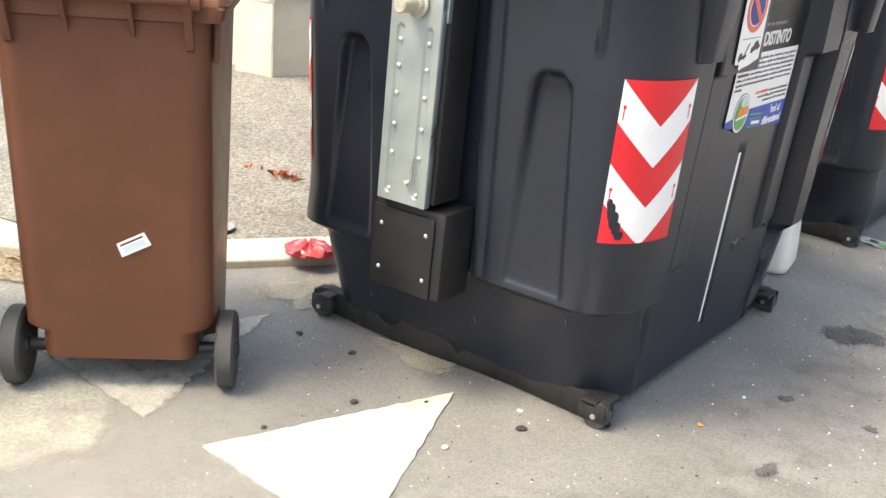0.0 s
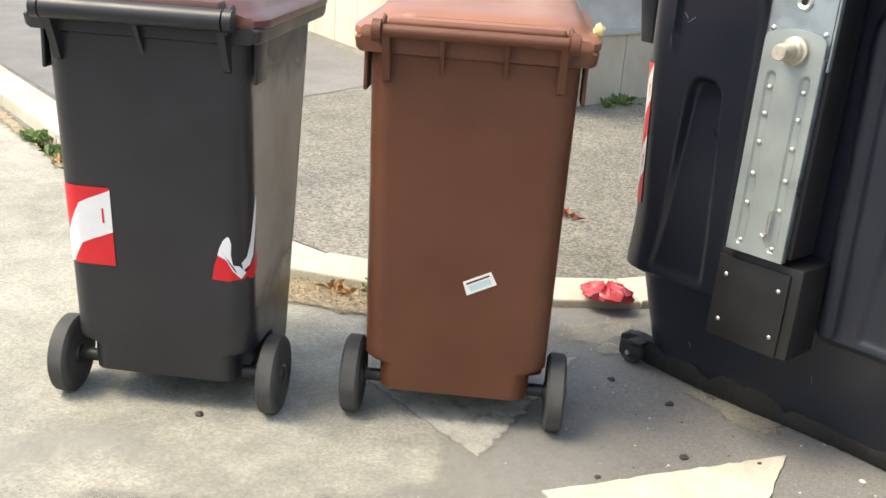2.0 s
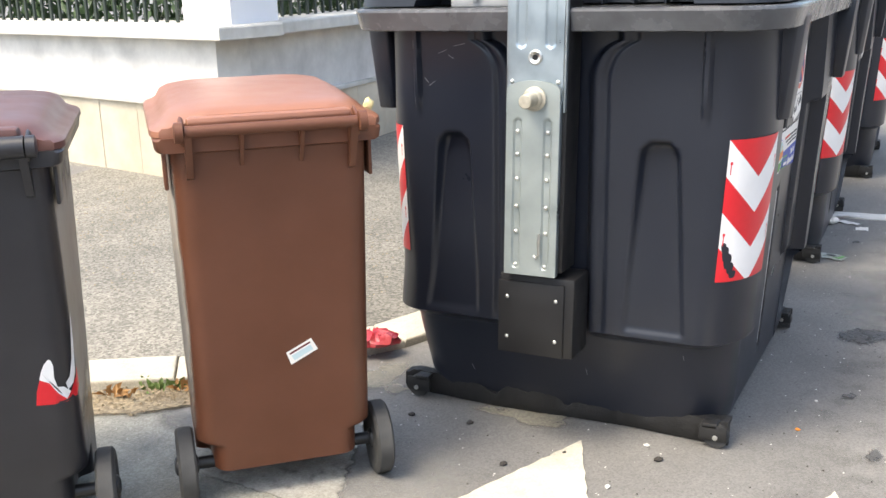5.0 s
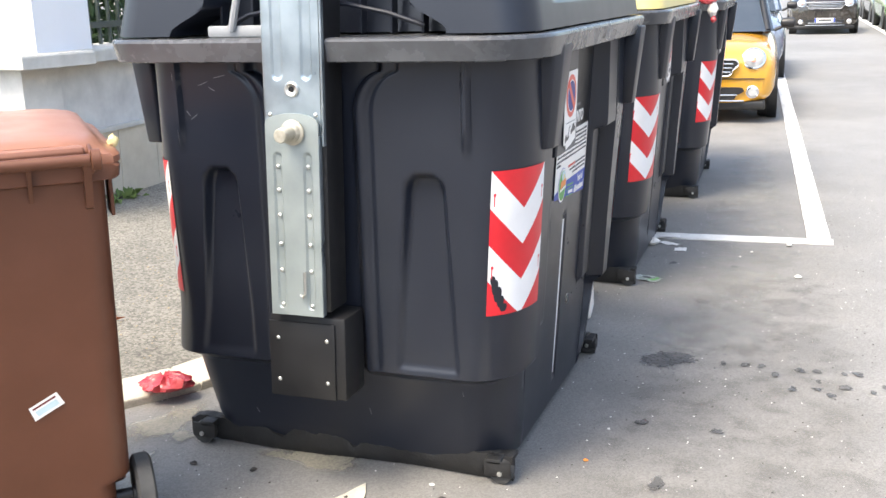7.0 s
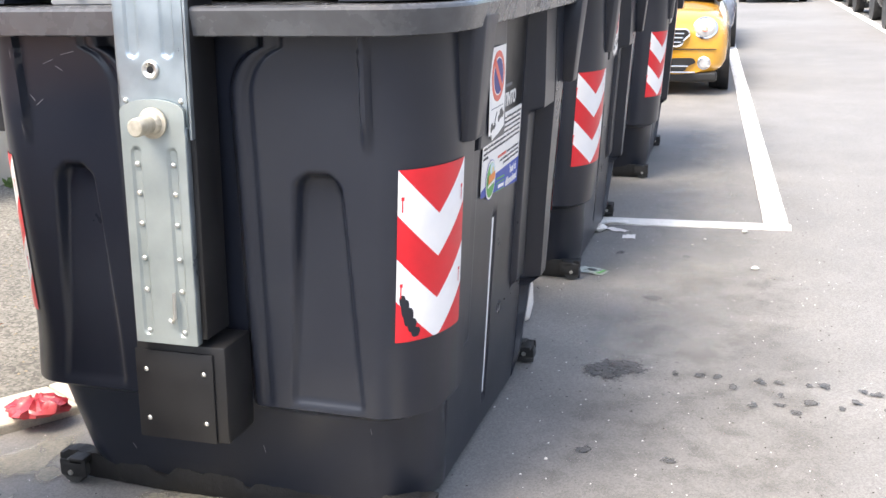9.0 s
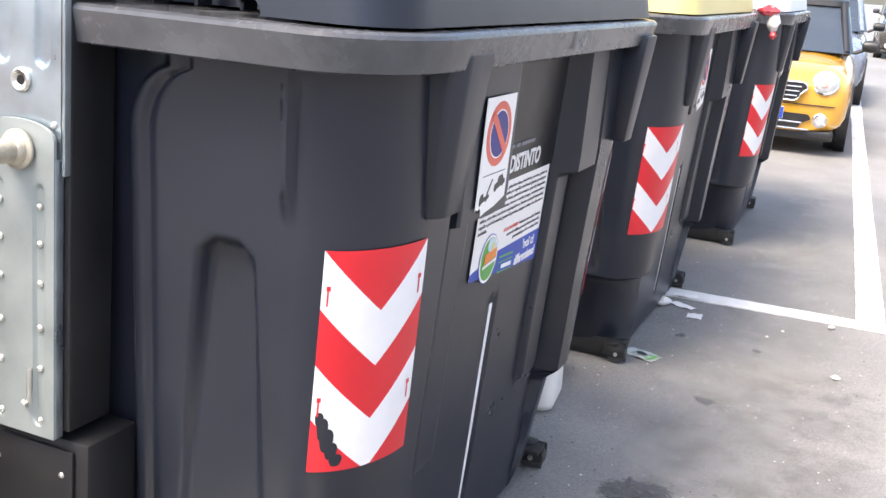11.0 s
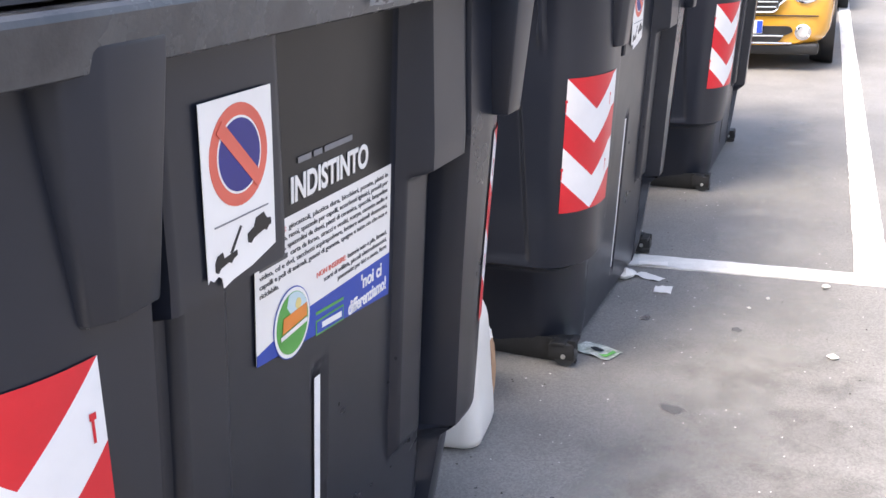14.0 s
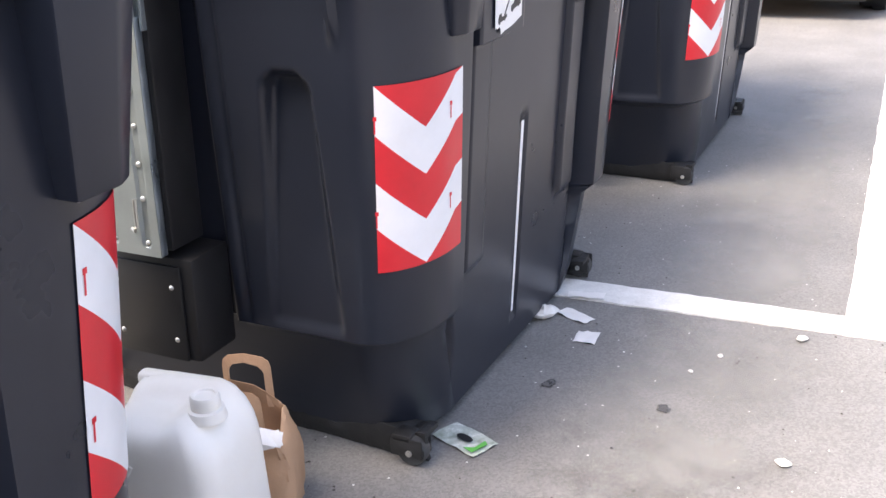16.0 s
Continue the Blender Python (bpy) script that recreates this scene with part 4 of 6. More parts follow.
RIB_ME = to_mesh("rib", box((0.008, 0.04, 0.26), (0, -0.70, 1.46), 0.002), M_BODY, 0)
STAY_ME = to_mesh("stay_bracket", box((0.19, 0.012, 0.032), (-0.205, -0.79, 1.343), 0.006), M_STAY, 40)
STAYROD_ME = to_mesh("stay", tube([(-0.22, -0.80, 1.345), (-0.16, -0.80, 1.60)], 0.011, 8), M_STAY, 40)
CABLE_ME = to_mesh("cable", tube([(-0.30, -0.73, 1.34), (-0.2, -0.74, 1.385), (-0.05, -0.745, 1.41), (0.1, -0.745, 1.41), (0.22, -0.74, 1.385), (0.32, -0.73, 1.35)], 0.0065, 8), M_BODY, 40)
# frame of the flat label area: x to +y along the side, y up, z out
SIDE = Matrix(((0, 0, 1, 0), (1, 0, 0, 0), (0, 1, 0, 0), (0, 0, 0, 1)))


def plate(outline, depth, material, parent, name, at, label=""):
    return part(name, prism(outline, 0.0, depth), material, parent, label, smooth=0, at=at)


def disc(cx, cy, r, n=40, a0=0.0, a1=2 * math.pi, ry=None):
    return [(cx + r * math.cos(a0 + (a1 - a0) * i / n), cy + (ry or r) * math.sin(a0 + (a1 - a0) * i / n)) for i in range(n)]


def no_parking(c):
    """No-parking and tow-away sticker on the raised block of the long side."""
    lean = Matrix.Rotation(radians(0.3), 4, "Y")
    at = Matrix.Translation((0.6180 + 0.03, -0.381, 1.004)) @ Matrix.Rotation(radians(1.7), 4, "Y") @ lean @ SIDE @ Matrix.Diagonal((0.93, 0.95, 1, 1))
    s = plate([(0, -0.02), (0.004, -0.016), (0.012, -0.021), (0.022, -0.017), (0.03, -0.022), (0.033, -0.036), (0.055, -0.031), (0.10, -0.026), (0.13, -0.019), (0.16, -0.012), (0.163, 0.10), (0.165, 0.205), (0.002, 0.205)], 0.001, M_PAPER, c, "no_parking_sticker", at, "worn no-parking and tow-away sticker")
    up = Matrix.Translation((0, 0, 0.0012))
    plate(disc(0.083, 0.128, 0.066), 0.0006, M_SALMON, s, "sign_ring", up)
    plate(disc(0.083, 0.128, 0.050), 0.0006, M_PAPER, s, "sign_border", Matrix.Translation((0, 0, 0.0016)))
    plate(disc(0.083, 0.128, 0.047), 0.0006, M_NAVY, s, "sign_field", Matrix.Translation((0, 0, 0.0020)))
    r = 0.060
    q = radians(45)
    ax, ay = math.cos(q + math.pi / 2), math.sin(q + math.pi / 2)
    bx, by = math.cos(q), math.sin(q)
    plate([(0.083 + ax * r * i + bx * 0.0095 * j, 0.128 + ay * r * i + by * 0.0095 * j) for i, j in ((-1, -1), (1, -1), (1, 1), (-1, 1))], 0.0006, M_SALMON, s, "sign_bar", Matrix.Translation((0, 0, 0.0026)))
    plate([(0.02, 0.046), (0.145, 0.046), (0.145, 0.048), (0.02, 0.048)], 0.0006, M_GREYINK, s, "thin_rule", up)
    plate([(0.092, 0.008), (0.100, 0.005), (0.106, 0.010), (0.132, 0.015), (0.138, 0.012), (0.144, 0.017), (0.150, 0.018), (0.150, 0.027), (0.140, 0.029), (0.133, 0.039), (0.114, 0.036), (0.108, 0.025), (0.092, 0.020)], 0.0006, M_INK, s, "towed_car", up)
    plate([(0.016, -0.010), (0.022, -0.013), (0.028, -0.008), (0.046, -0.005), (0.052, -0.008), (0.058, -0.003), (0.066, -0.001), (0.066, 0.006), (0.036, 0.003), (0.034, 0.012), (0.022, 0.010), (0.016, 0.002)], 0.0006, M_INK, s, "tow_truck", up)
    plate([(0.050, 0.006), (0.076, 0.036), (0.080, 0.034), (0.055, 0.004)], 0.0006, M_INK, s, "tow_crane", up)


def stick_side(c):
    no_parking(c)
    lean = Matrix.Rotation(radians(2.3), 4, "Y")
    x0 = 0.512 + 0.040 * 0.75
    at = Matrix.Translation((x0 + 0.0225 + 0.0025, -0.186, 0.763)) @ Matrix.Rotation(radians(1.7), 4, "Y") @ lean @ SIDE @ Matrix.Diagonal((0.905, 0.99, 1, 1))
    up = Matrix.Translation((0, 0, 0.0014))
    lab = plate([(0.0, 0.018), (0.47, -0.018), (0.47, 0.49), (0.0, 0.49)], 0.0008, M_INK, c, "waste_label", at, "black and white household-waste information label")
    plate([(0.0, 0.02), (0.475, -0.018), (0.475, 0.222), (0.0, 0.222)], 0.0008, M_PAPER, lab, "white_field", Matrix.Translation((0, 0, 0.001)))
    plate([(0.0, 0.018), (0.475, -0.022), (0.475, 0.058), (0.16, 0.058), (0.0, 0.035)], 0.0008, M_BLUE, lab, "blue_band", Matrix.Translation((0, 0, 0.0016)))
    letters("INDISTINTO", 0.054, M_PAPER, lab, Matrix.Translation((0.108, 0.241, 0.0022)), "word_indistinto", 0.268, 0.0, 0.0016)
    for x, w in ((0.13, 0.042), (0.18, 0.028), (0.216, 0.098)):
        plate([(x, 0.296), (x + w, 0.296), (x + w, 0.305), (x, 0.305)], 0.0005, M_GREYINK, lab, "name_bar", Matrix.Translation((0, 0, 0.0022)))
    lines = ["giocattoli, plastica dura, bicchieri, posate, piatti in", "plastica, biro, rasoi, spazzole per capelli, assorbenti igienici, presidi per",
             "incontinenti, spazzolini da denti, piatti di ceramica, specchi, lampadine", "carta da forno, stracci e vestiti, scarpe, cassette audio e",
             "video, cd e dvd, sacchetti aspirapolvere, lettiere animali domestici,", "capelli e peli di animali, guanti di gomma, spugne e tutto cio che non e", "riciclabile."]
    for i, line in enumerate(lines):
        x0_ = 0.10 if i == 0 else 0.105 if i == 3 else 0.012
        letters(line, 0.0115, M_TEXT, lab, Matrix.Translation((x0_, 0.203 - 0.0138 * i, 0.0022)), "fine_print", (0.46 - x0_) if i < 6 else 0.055)
    plate([(0.012, 0.161), (0.095, 0.161), (0.095, 0.169), (0.012, 0.169)], 0.0005, M_TEXT, lab, "print_bar", Matrix.Translation((0, 0, 0.0022)))
    letters("INSERIRE:", 0.0125, M_SALMON, lab, Matrix.Translation((0.012, 0.203, 0.0022)), "red_word", 0.08)
    letters("NON INSERIRE:", 0.0125, M_SALMON, lab, Matrix.Translation((0.19, 0.098, 0.0022)), "red_word", 0.105)
    for i, (line, x0_) in enumerate((("batterie auto e pile, farmaci,", 0.302), ("scarti di edilizia, piccoli elettrodomestici,", 0.215), ("pneumatici per bici o moto, ferro", 0.265))):
        letters(line, 0.0115, M_TEXT, lab, Matrix.Translation((x0_, 0.098 - 0.0135 * i, 0.0022)), "fine_print", 0.46 - x0_)
    letters("'noi ci", 0.034, M_PAPER, lab, Matrix.Translation((0.355, 0.026, 0.0026)), "slogan", 0.085, 0.0, 0.0008)
    letters("differenziamo!", 0.034, M_PAPER, lab, Matrix.Translation((0.305, -0.006, 0.0026)), "slogan", 0.155, 0.0, 0.0008)
    plate([(0.185, 0.0), (0.285, -0.006), (0.285, 0.022), (0.185, 0.026)], 0.0006, M_GREEN, lab, "number_frame", Matrix.Translation((0, 0, 0.0026)))
    plate([(0.188, 0.003), (0.282, -0.003), (0.282, 0.019), (0.188, 0.023)], 0.0006, M_BLUE, lab, "number_field", Matrix.Translation((0, 0, 0.0031)))
    plate([(0.205, 0.008), (0.276, 0.003), (0.276, 0.013), (0.205, 0.018)], 0.0006, M_PAPER, lab, "number_bar", Matrix.Translation((0, 0, 0.0036)))
    plate([(0.185, 0.036), (0.285, 0.030), (0.285, 0.035), (0.185, 0.041)], 0.0006, M_GREEN, lab, "print_bar", Matrix.Translation((0, 0, 0.0026)))
    # round emblem as plain shapes
    ex, ey = 0.106, 0.052
    for rr, m_, z in ((0.058, M_BLUE, 0.0026), (0.056, M_PAPER, 0.0031), (0.050, M_GREEN, 0.0036)):
        plate(disc(ex, ey, rr), 0.0006, m_, lab, "emblem_disc", Matrix.Translation((0, 0, z)))
    plate([(ex - 0.012, ey + 0.046), (ex - 0.018, ey + 0.030), (ex - 0.006, ey + 0.016), (ex + 0.020, ey + 0.014)] + disc(ex, ey, 0.049, 14, radians(20), radians(105)), 0.0006, M_PALEBLUE, lab, "emblem_sky", Matrix.Translation((0, 0, 0.0041)))
    plate(disc(ex + 0.017, ey + 0.027, 0.009, 18), 0.0006, M_YELLOWLID, lab, "emblem_sun", Matrix.Translation((0, 0, 0.0046)))
    plate([(ex - 0.034, ey - 0.008), (ex + 0.044, ey - 0.002), (ex + 0.044, ey + 0.020), (ex - 0.030, ey + 0.016)], 0.0006, M_ORANGE, lab, "emblem_band", Matrix.Translation((0, 0, 0.0051)))
    plate([(ex - 0.040, ey - 0.018), (ex + 0.044, ey - 0.011), (ex + 0.044, ey - 0.004), (ex - 0.040, ey - 0.011)], 0.0006, M_PAPER, lab, "emblem_bar", Matrix.Translation((0, 0, 0.0056)))


for me in [BODY_ME, RIM_ME, BAR_ME, RIB_ME, STAY_ME, STAYROD_ME, CABLE_ME, *GUSSETS.values(), *ARM.values(), *CHEV_HIGH.values(), *CHEV_LOW.values(), *[m for row in MARKS_HIGH + MARKS_LOW for m in row]]:
    if me:
        me.transform(LEAN)
CX, CY = -1.523, 3.02
first = container("dark grey refuse container with grey lid and chevron stickers", pose(CX + 0.009, CY, 0, 0, 0, -0.1), M_BODY, True, True, "dark grey domed lid")
container("dark grey refuse container with a yellow lid beside the parking bay", pose(CX - 0.020, CY + 2.20, 0, 0, 0, 1.1), M_YELLOWLID, False, False, "yellow domed lid")
container("dark grey container with a white lid before the yellow car", pose(CX + 0.010, CY + 4.44, 0, 0, 0, 2.3), M_WHITELID, False, False, "white domed lid")


# ---- wheeled bins ----
def bin_point(u, z, out=0.0):
    """Tapered tub of a wheeled bin."""
    t = (z - 0.05) / 0.97
    hx = 0.243 + 0.007 * t
    y0 = -0.055 - 0.105 * t
    y1 = 0.34 + 0.18 * t
    hy, cy = (y1 - y0) / 2, (y1 + y0) / 2
    (x, y), n = around(hx, hy, 0.055, 0.06, u)
    # the foot is cut back for the wheels
    x *= 1 - (1 - 0.203 / hx) * (1 - sm(0.172, 0.190, z)) * (1 - sm(0.10, 0.13, y + cy))
    return Vector((x + n[0] * out, y + cy + n[1] * out, z))


def wheelie(name, label, at, body_m, lid_m, bar_m, thick_bar, wx):
    """Two-wheeled bin; its hinge side looks to -y, origin on the ground between the wheels."""
    b = thing(name, label, "wheelie bin", at, "wheeled bins on the corner")
    us = [k + i / n for k, n in enumerate((24, 7, 24, 7, 10, 7, 24, 7)) for i in range(n)]
    zs = [0.098, 0.102, 0.125, 0.16, 0.171, 0.176, 0.181, 0.185, 0.191, 0.20, 0.21, 0.23, 0.25, 0.27, 0.3] + [0.35 + 0.056 * i for i in range(12)] + [1.0, 1.02]
    part("body", grid([[bin_point(u, z) for u in us] for z in zs], closed=True, cap=True), body_m, b, smooth=45)
    part("front_foot", box((0.34, 0.12, 0.11), (0, 0.30, 0.056), 0.015), body_m, b)
    # collar
    lv = []
    for z, g in ((1.012, 0.002), (1.016, 0.040), (1.022, 0.046), (1.047, 0.050), (1.053, 0.044), (1.053, 0.0)):
        row = [Vector((*(Vector(around(0.245 + g * 0.85, 0.355 + g, 0.07, 0.08, u)[0]) + Vector((0, 0.19))), z)) for u in us]
        for v in row:
            v.y = max(v.y, -0.172)                    # flat behind the hinge
        lv.append(row)
    part("collar", grid(lv, closed=True, cap=True), body_m, b, smooth=45)
    # lid, slightly domed, with a stepped brim
    rows = []
    prof = [(0.289, 0.405, 1.050), (0.293, 0.41, 1.056), (0.292, 0.409, 1.070), (0.285, 0.402, 1.077), (0.272, 0.390, 1.082), (0.257, 0.377, 1.092), (0.243, 0.364, 1.104), (0.226, 0.349, 1.113),
            (0.200, 0.325, 1.119), (0.12, 0.2, 1.124), (0.03, 0.05, 1.125)]
    for hx, hy, z in prof:
        row = []
        for u in us:
            (x, y), n = around(hx, hy, min(0.10, hx * 0.45), min(0.11, hy * 0.45), u)
            y = max(y + 0.20, -0.165)
            row.append(Vector((x, y, z + (0.012 if z > 1.1 else 0.0) * sm(-0.2, 0.3, y) + (0.0 if y > -0.16 else -0.0))))
        rows.append(row)
    lid = part("lid", grid(rows, closed=True, cap=True), lid_m, b, smooth=38)
    part("lid_bead", box((0.41, 0.045, 0.026) if not thick_bar else (0.40, 0.06, 0.046), (0, -0.168, 1.090), 0.011), lid_m, lid)
    # hinge bar with ribs below it
    r = 0.026 if thick_bar else 0.015
    hy = -0.212
    part("hinge_bar", tube([(-0.212, hy, 1.072), (0.212, hy, 1.072)], r, 14), bar_m, b)
    for sx in (-1, 1):
        part("hinge_knuckle", lathe([(0.018, -0.012), (0.026, -0.010), (0.026, 0.010), (0.018, 0.012)], 16, "x", (sx * 0.226, hy, 1.072)), bar_m, b)
        part("hinge_lug", box((0.012, 0.080, 0.050), (sx * 0.217, hy + 0.035, 1.070), 0.008, turn=(18, 0, 0)), body_m, b)
        part("side_flange", box((0.010, 0.09, 0.11), (sx * 0.262, -0.075, 0.97), 0.004), body_m, b)
    for x in (-0.075, 0.075) if not thick_bar else (0.0,):
        own = bmesh.new()
        tri = [(-0.215, 1.06), (-0.15, 1.06), (-0.147, 0.96)]
        vv = [[own.verts.new((x + s, yy, zz)) for yy, zz in tri] for s in (-0.005, 0.005)]
        own.faces.new(vv[0])
        own.faces.new(vv[1][::-1])
        for i in range(3):
            own.faces.new((vv[0][i], vv[0][(i + 1) % 3], vv[1][(i + 1) % 3], vv[1][i]))
        bmesh.ops.recalc_face_normals(own, faces=own.faces)
        part("hinge_rib", own, body_m, b, smooth=0)
    for sx in (-0.205, 0.205):
        own = bmesh.new()
        tri = [(-0.222, 1.065), (-0.14, 1.065), (-0.14, 0.94), (-0.165, 0.95)]
        vv = [[own.verts.new((sx + s, yy, zz)) for yy, zz in tri] for s in (-0.009, 0.009)]
        own.faces.new(vv[0])
        own.faces.new(vv[1][::-1])
        for i in range(4):
            own.faces.new((vv[0][i], vv[0][(i + 1) % 4], vv[1][(i + 1) % 4], vv[1][i]))
        bmesh.ops.recalc_face_normals(own, faces=own.faces)
        part("hinge_rib", own, body_m, b, smooth=0)
    part("axle", tube([(-wx + 0.01, 0.0, 0.108), (wx - 0.01, 0.0, 0.108)], 0.018, 14), M_TRIM, b)
    for sx in (-1, 1):
        w = part("wheel", lathe([(0.02, -0.024), (0.075, -0.020), (0.082, -0.025), (0.098, -0.025), (0.107, -0.018), (0.108, 0.0), (0.107, 0.018), (0.098, 0.025), (0.082, 0.025), (0.075, 0.020), (0.02, 0.024)], 36, "x"), M_RUBBER, b, at=Matrix.Translation((sx * wx, 0.0, 0.1075)))
        part("hub", lathe([(0.012, -0.034), (0.026, -0.03), (0.032, -0.018), (0.032, 0.018), (0.026, 0.03), (0.012, 0.034)], 18, "x"), M_TRIM, w)
    return b


brown = wheelie("brown_wheelie_bin", "brown plastic two-wheeled bin with closed lid", pose(-2.078, 1.690, 0, 0, 0, 43.4), M_BROWN, M_BROWNLID, M_BROWN, False, 0.277)
black = wheelie("charcoal_wheelie_bin", "charcoal two-wheeled bin with a dull red-brown lid", pose(-2.605, 1.120, 0, 0, 0, 42.0), M_BINBLACK, M_DULLLID, M_BINBLACK, True, 0.286)



# ---- stickers on the wheeled bins ----
def bin_patch(corner, z0, z1, us_, out, mats, split):
    """Film on a bin, cut into slanting stripes."""
    own = bmesh.new()
    n, m = 12, 24
    for i in range(n):
        for j in range(m):
            a0, a1, b0, b1 = i / n, (i + 1) / n, j / m, (j + 1) / m
            q = [bin_point(us_[0] + (us_[1] - us_[0]) * a, z0 + (z1 - z0) * b, out) for a, b in ((a0, b0), (a1, b0), (a1, b1), (a0, b1))]
            f = own.faces.new([own.verts.new(v) for v in q])
            f.material_index = split((a0 + a1) / 2, (b0 + b1) / 2)
    bmesh.ops.remove_doubles(own, verts=own.verts, dist=1e-5)
    return own


def stripes(cuts, us_, z0, z1, out):
    """Slanting bands with clean edges: cuts are band borders at the two sides, from the bottom."""
    own = bmesh.new()
    n = 10
    for i in range(n):
        for k in range(len(cuts) - 1):
            q = []
            for a, kk in ((i / n, k), ((i + 1) / n, k), ((i + 1) / n, k + 1), (i / n, k + 1)):
                lo, hi = cuts[kk]
                b = max(0.0, min(1.0, lo + (hi - lo) * a))
                q.append(bin_point(us_[0] + (us_[1] - us_[0]) * a, z0 + (z1 - z0) * b, out))
            if (q[0] - q[3]).length + (q[1] - q[2]).length < 1e-6:
                continue
            f = own.faces.new([own.verts.new(v) for v in q])
            f.material_index = k % 2
    bmesh.ops.remove_doubles(own, verts=own.verts, dist=1e-5)
    bmesh.ops.dissolve_degenerate(own, edges=own.edges, dist=1e-6)
    return own


film = part("warning_film", stripes([(0, 0), (-0.12, 0.44), (0.36, 0.97), (1, 1)], (7.45, 8.215), 0.412, 0.626, 0.002), [M_RED, M_WHITE], black, "torn red and white striped film")
part("maker_mark", grid([[bin_point(8.15, z, 0.003) for z in (0.53, 0.57)], [bin_point(8.164, z, 0.003) for z in (0.53, 0.57)]]), M_RED, film, smooth=0)


def dusty_sheen_side(u0, u1, z0, z1, parent):
    """Pale dust with a painted grazing reflection on one side of a bin, thinning out at its rim."""
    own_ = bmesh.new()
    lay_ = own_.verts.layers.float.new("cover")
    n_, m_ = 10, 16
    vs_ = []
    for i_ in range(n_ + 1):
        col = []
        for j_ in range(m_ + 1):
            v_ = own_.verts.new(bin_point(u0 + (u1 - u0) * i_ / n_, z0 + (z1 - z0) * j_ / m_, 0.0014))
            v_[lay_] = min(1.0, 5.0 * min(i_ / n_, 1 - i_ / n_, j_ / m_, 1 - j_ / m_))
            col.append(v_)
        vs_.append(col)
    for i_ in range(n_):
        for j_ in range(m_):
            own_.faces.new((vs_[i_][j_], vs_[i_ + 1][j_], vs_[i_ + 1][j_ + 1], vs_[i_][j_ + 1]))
    return part("dust_sheen_film", own_, M_DUSTSHEEN, parent, "pale dust and painted reflection on the side")


dusty_sheen_side(1.72, 3.2, 0.26, 0.99, black)
dusty_sheen_side(5.8, 7.4, 0.26, 0.99, brown)
# the other film is torn to a hook of white over a red foot
own = bmesh.new()
own.faces.new([own.verts.new(bin_point(u, z, 0.002)) for u, z in ((0.885, 0.402), (1.0, 0.400), (1.35, 0.400), (1.75, 0.404), (1.95, 0.425), (1.95, 0.48), (1.80, 0.455), (1.55, 0.43), (1.35, 0.408), (1.12, 0.43), (0.985, 0.462), (0.93, 0.475), (0.90, 0.44))])
film = part("warning_film", own, M_RED, black, "torn red remnant of striped film", smooth=0)
own = bmesh.new()
own.faces.new([own.verts.new(bin_point(u, z, 0.0026)) for u, z in ((0.925, 0.472), (0.985, 0.460), (1.12, 0.430), (1.35, 0.408), (1.50, 0.425), (1.30, 0.444), (1.13, 0.447), (1.07, 0.475), (1.09, 0.505), (1.04, 0.522), (0.995, 0.525), (0.965, 0.513), (0.94, 0.492))])
part("torn_white_film", own, M_WHITE, film, smooth=0)
own = bmesh.new()
own.faces.new([own.verts.new(bin_point(u, z, 0.0030)) for u, z in ((1.42, 0.432), (1.62, 0.445), (1.75, 0.47), (1.85, 0.53), (1.95, 0.60), (1.93, 0.63), (1.80, 0.58), (1.66, 0.51), (1.52, 0.468), (1.36, 0.452))])
part("torn_white_film", own, M_WHITE, film, smooth=0)
q = bin_point(0.633, 0.437, 0.002)
lab = part("small_label", prism([(-0.042, -0.018), (0.042, -0.018), (0.042, 0.021), (-0.036, 0.021)], 0.0, 0.001), M_PAPER, brown, "small white printed label", smooth=0,
           at=Matrix.Translation(q) @ Matrix.Rotation(radians(96.2), 4, "X") @ Matrix.Rotation(radians(27), 4, "Z"))
part("label_band", prism([(-0.030, 0.010), (0.034, 0.010), (0.034, 0.015), (-0.030, 0.015)], 0.001, 0.0016), M_CARRED, lab, smooth=0)
part("label_field", prism([(-0.028, -0.011), (0.031, -0.011), (0.031, 0.005), (-0.028, 0.005)], 0.001, 0.0016), M_PALEBLUE, lab, smooth=0)

# ---- things between and beside the containers ----
jerry = thing("jerrycan", "white plastic jerrycan standing between two containers", "jerrycan", pose(-1.216, 4.100, 0, 0, 0, 8) @ Matrix.Diagonal((1, 1, 0.96, 1)))


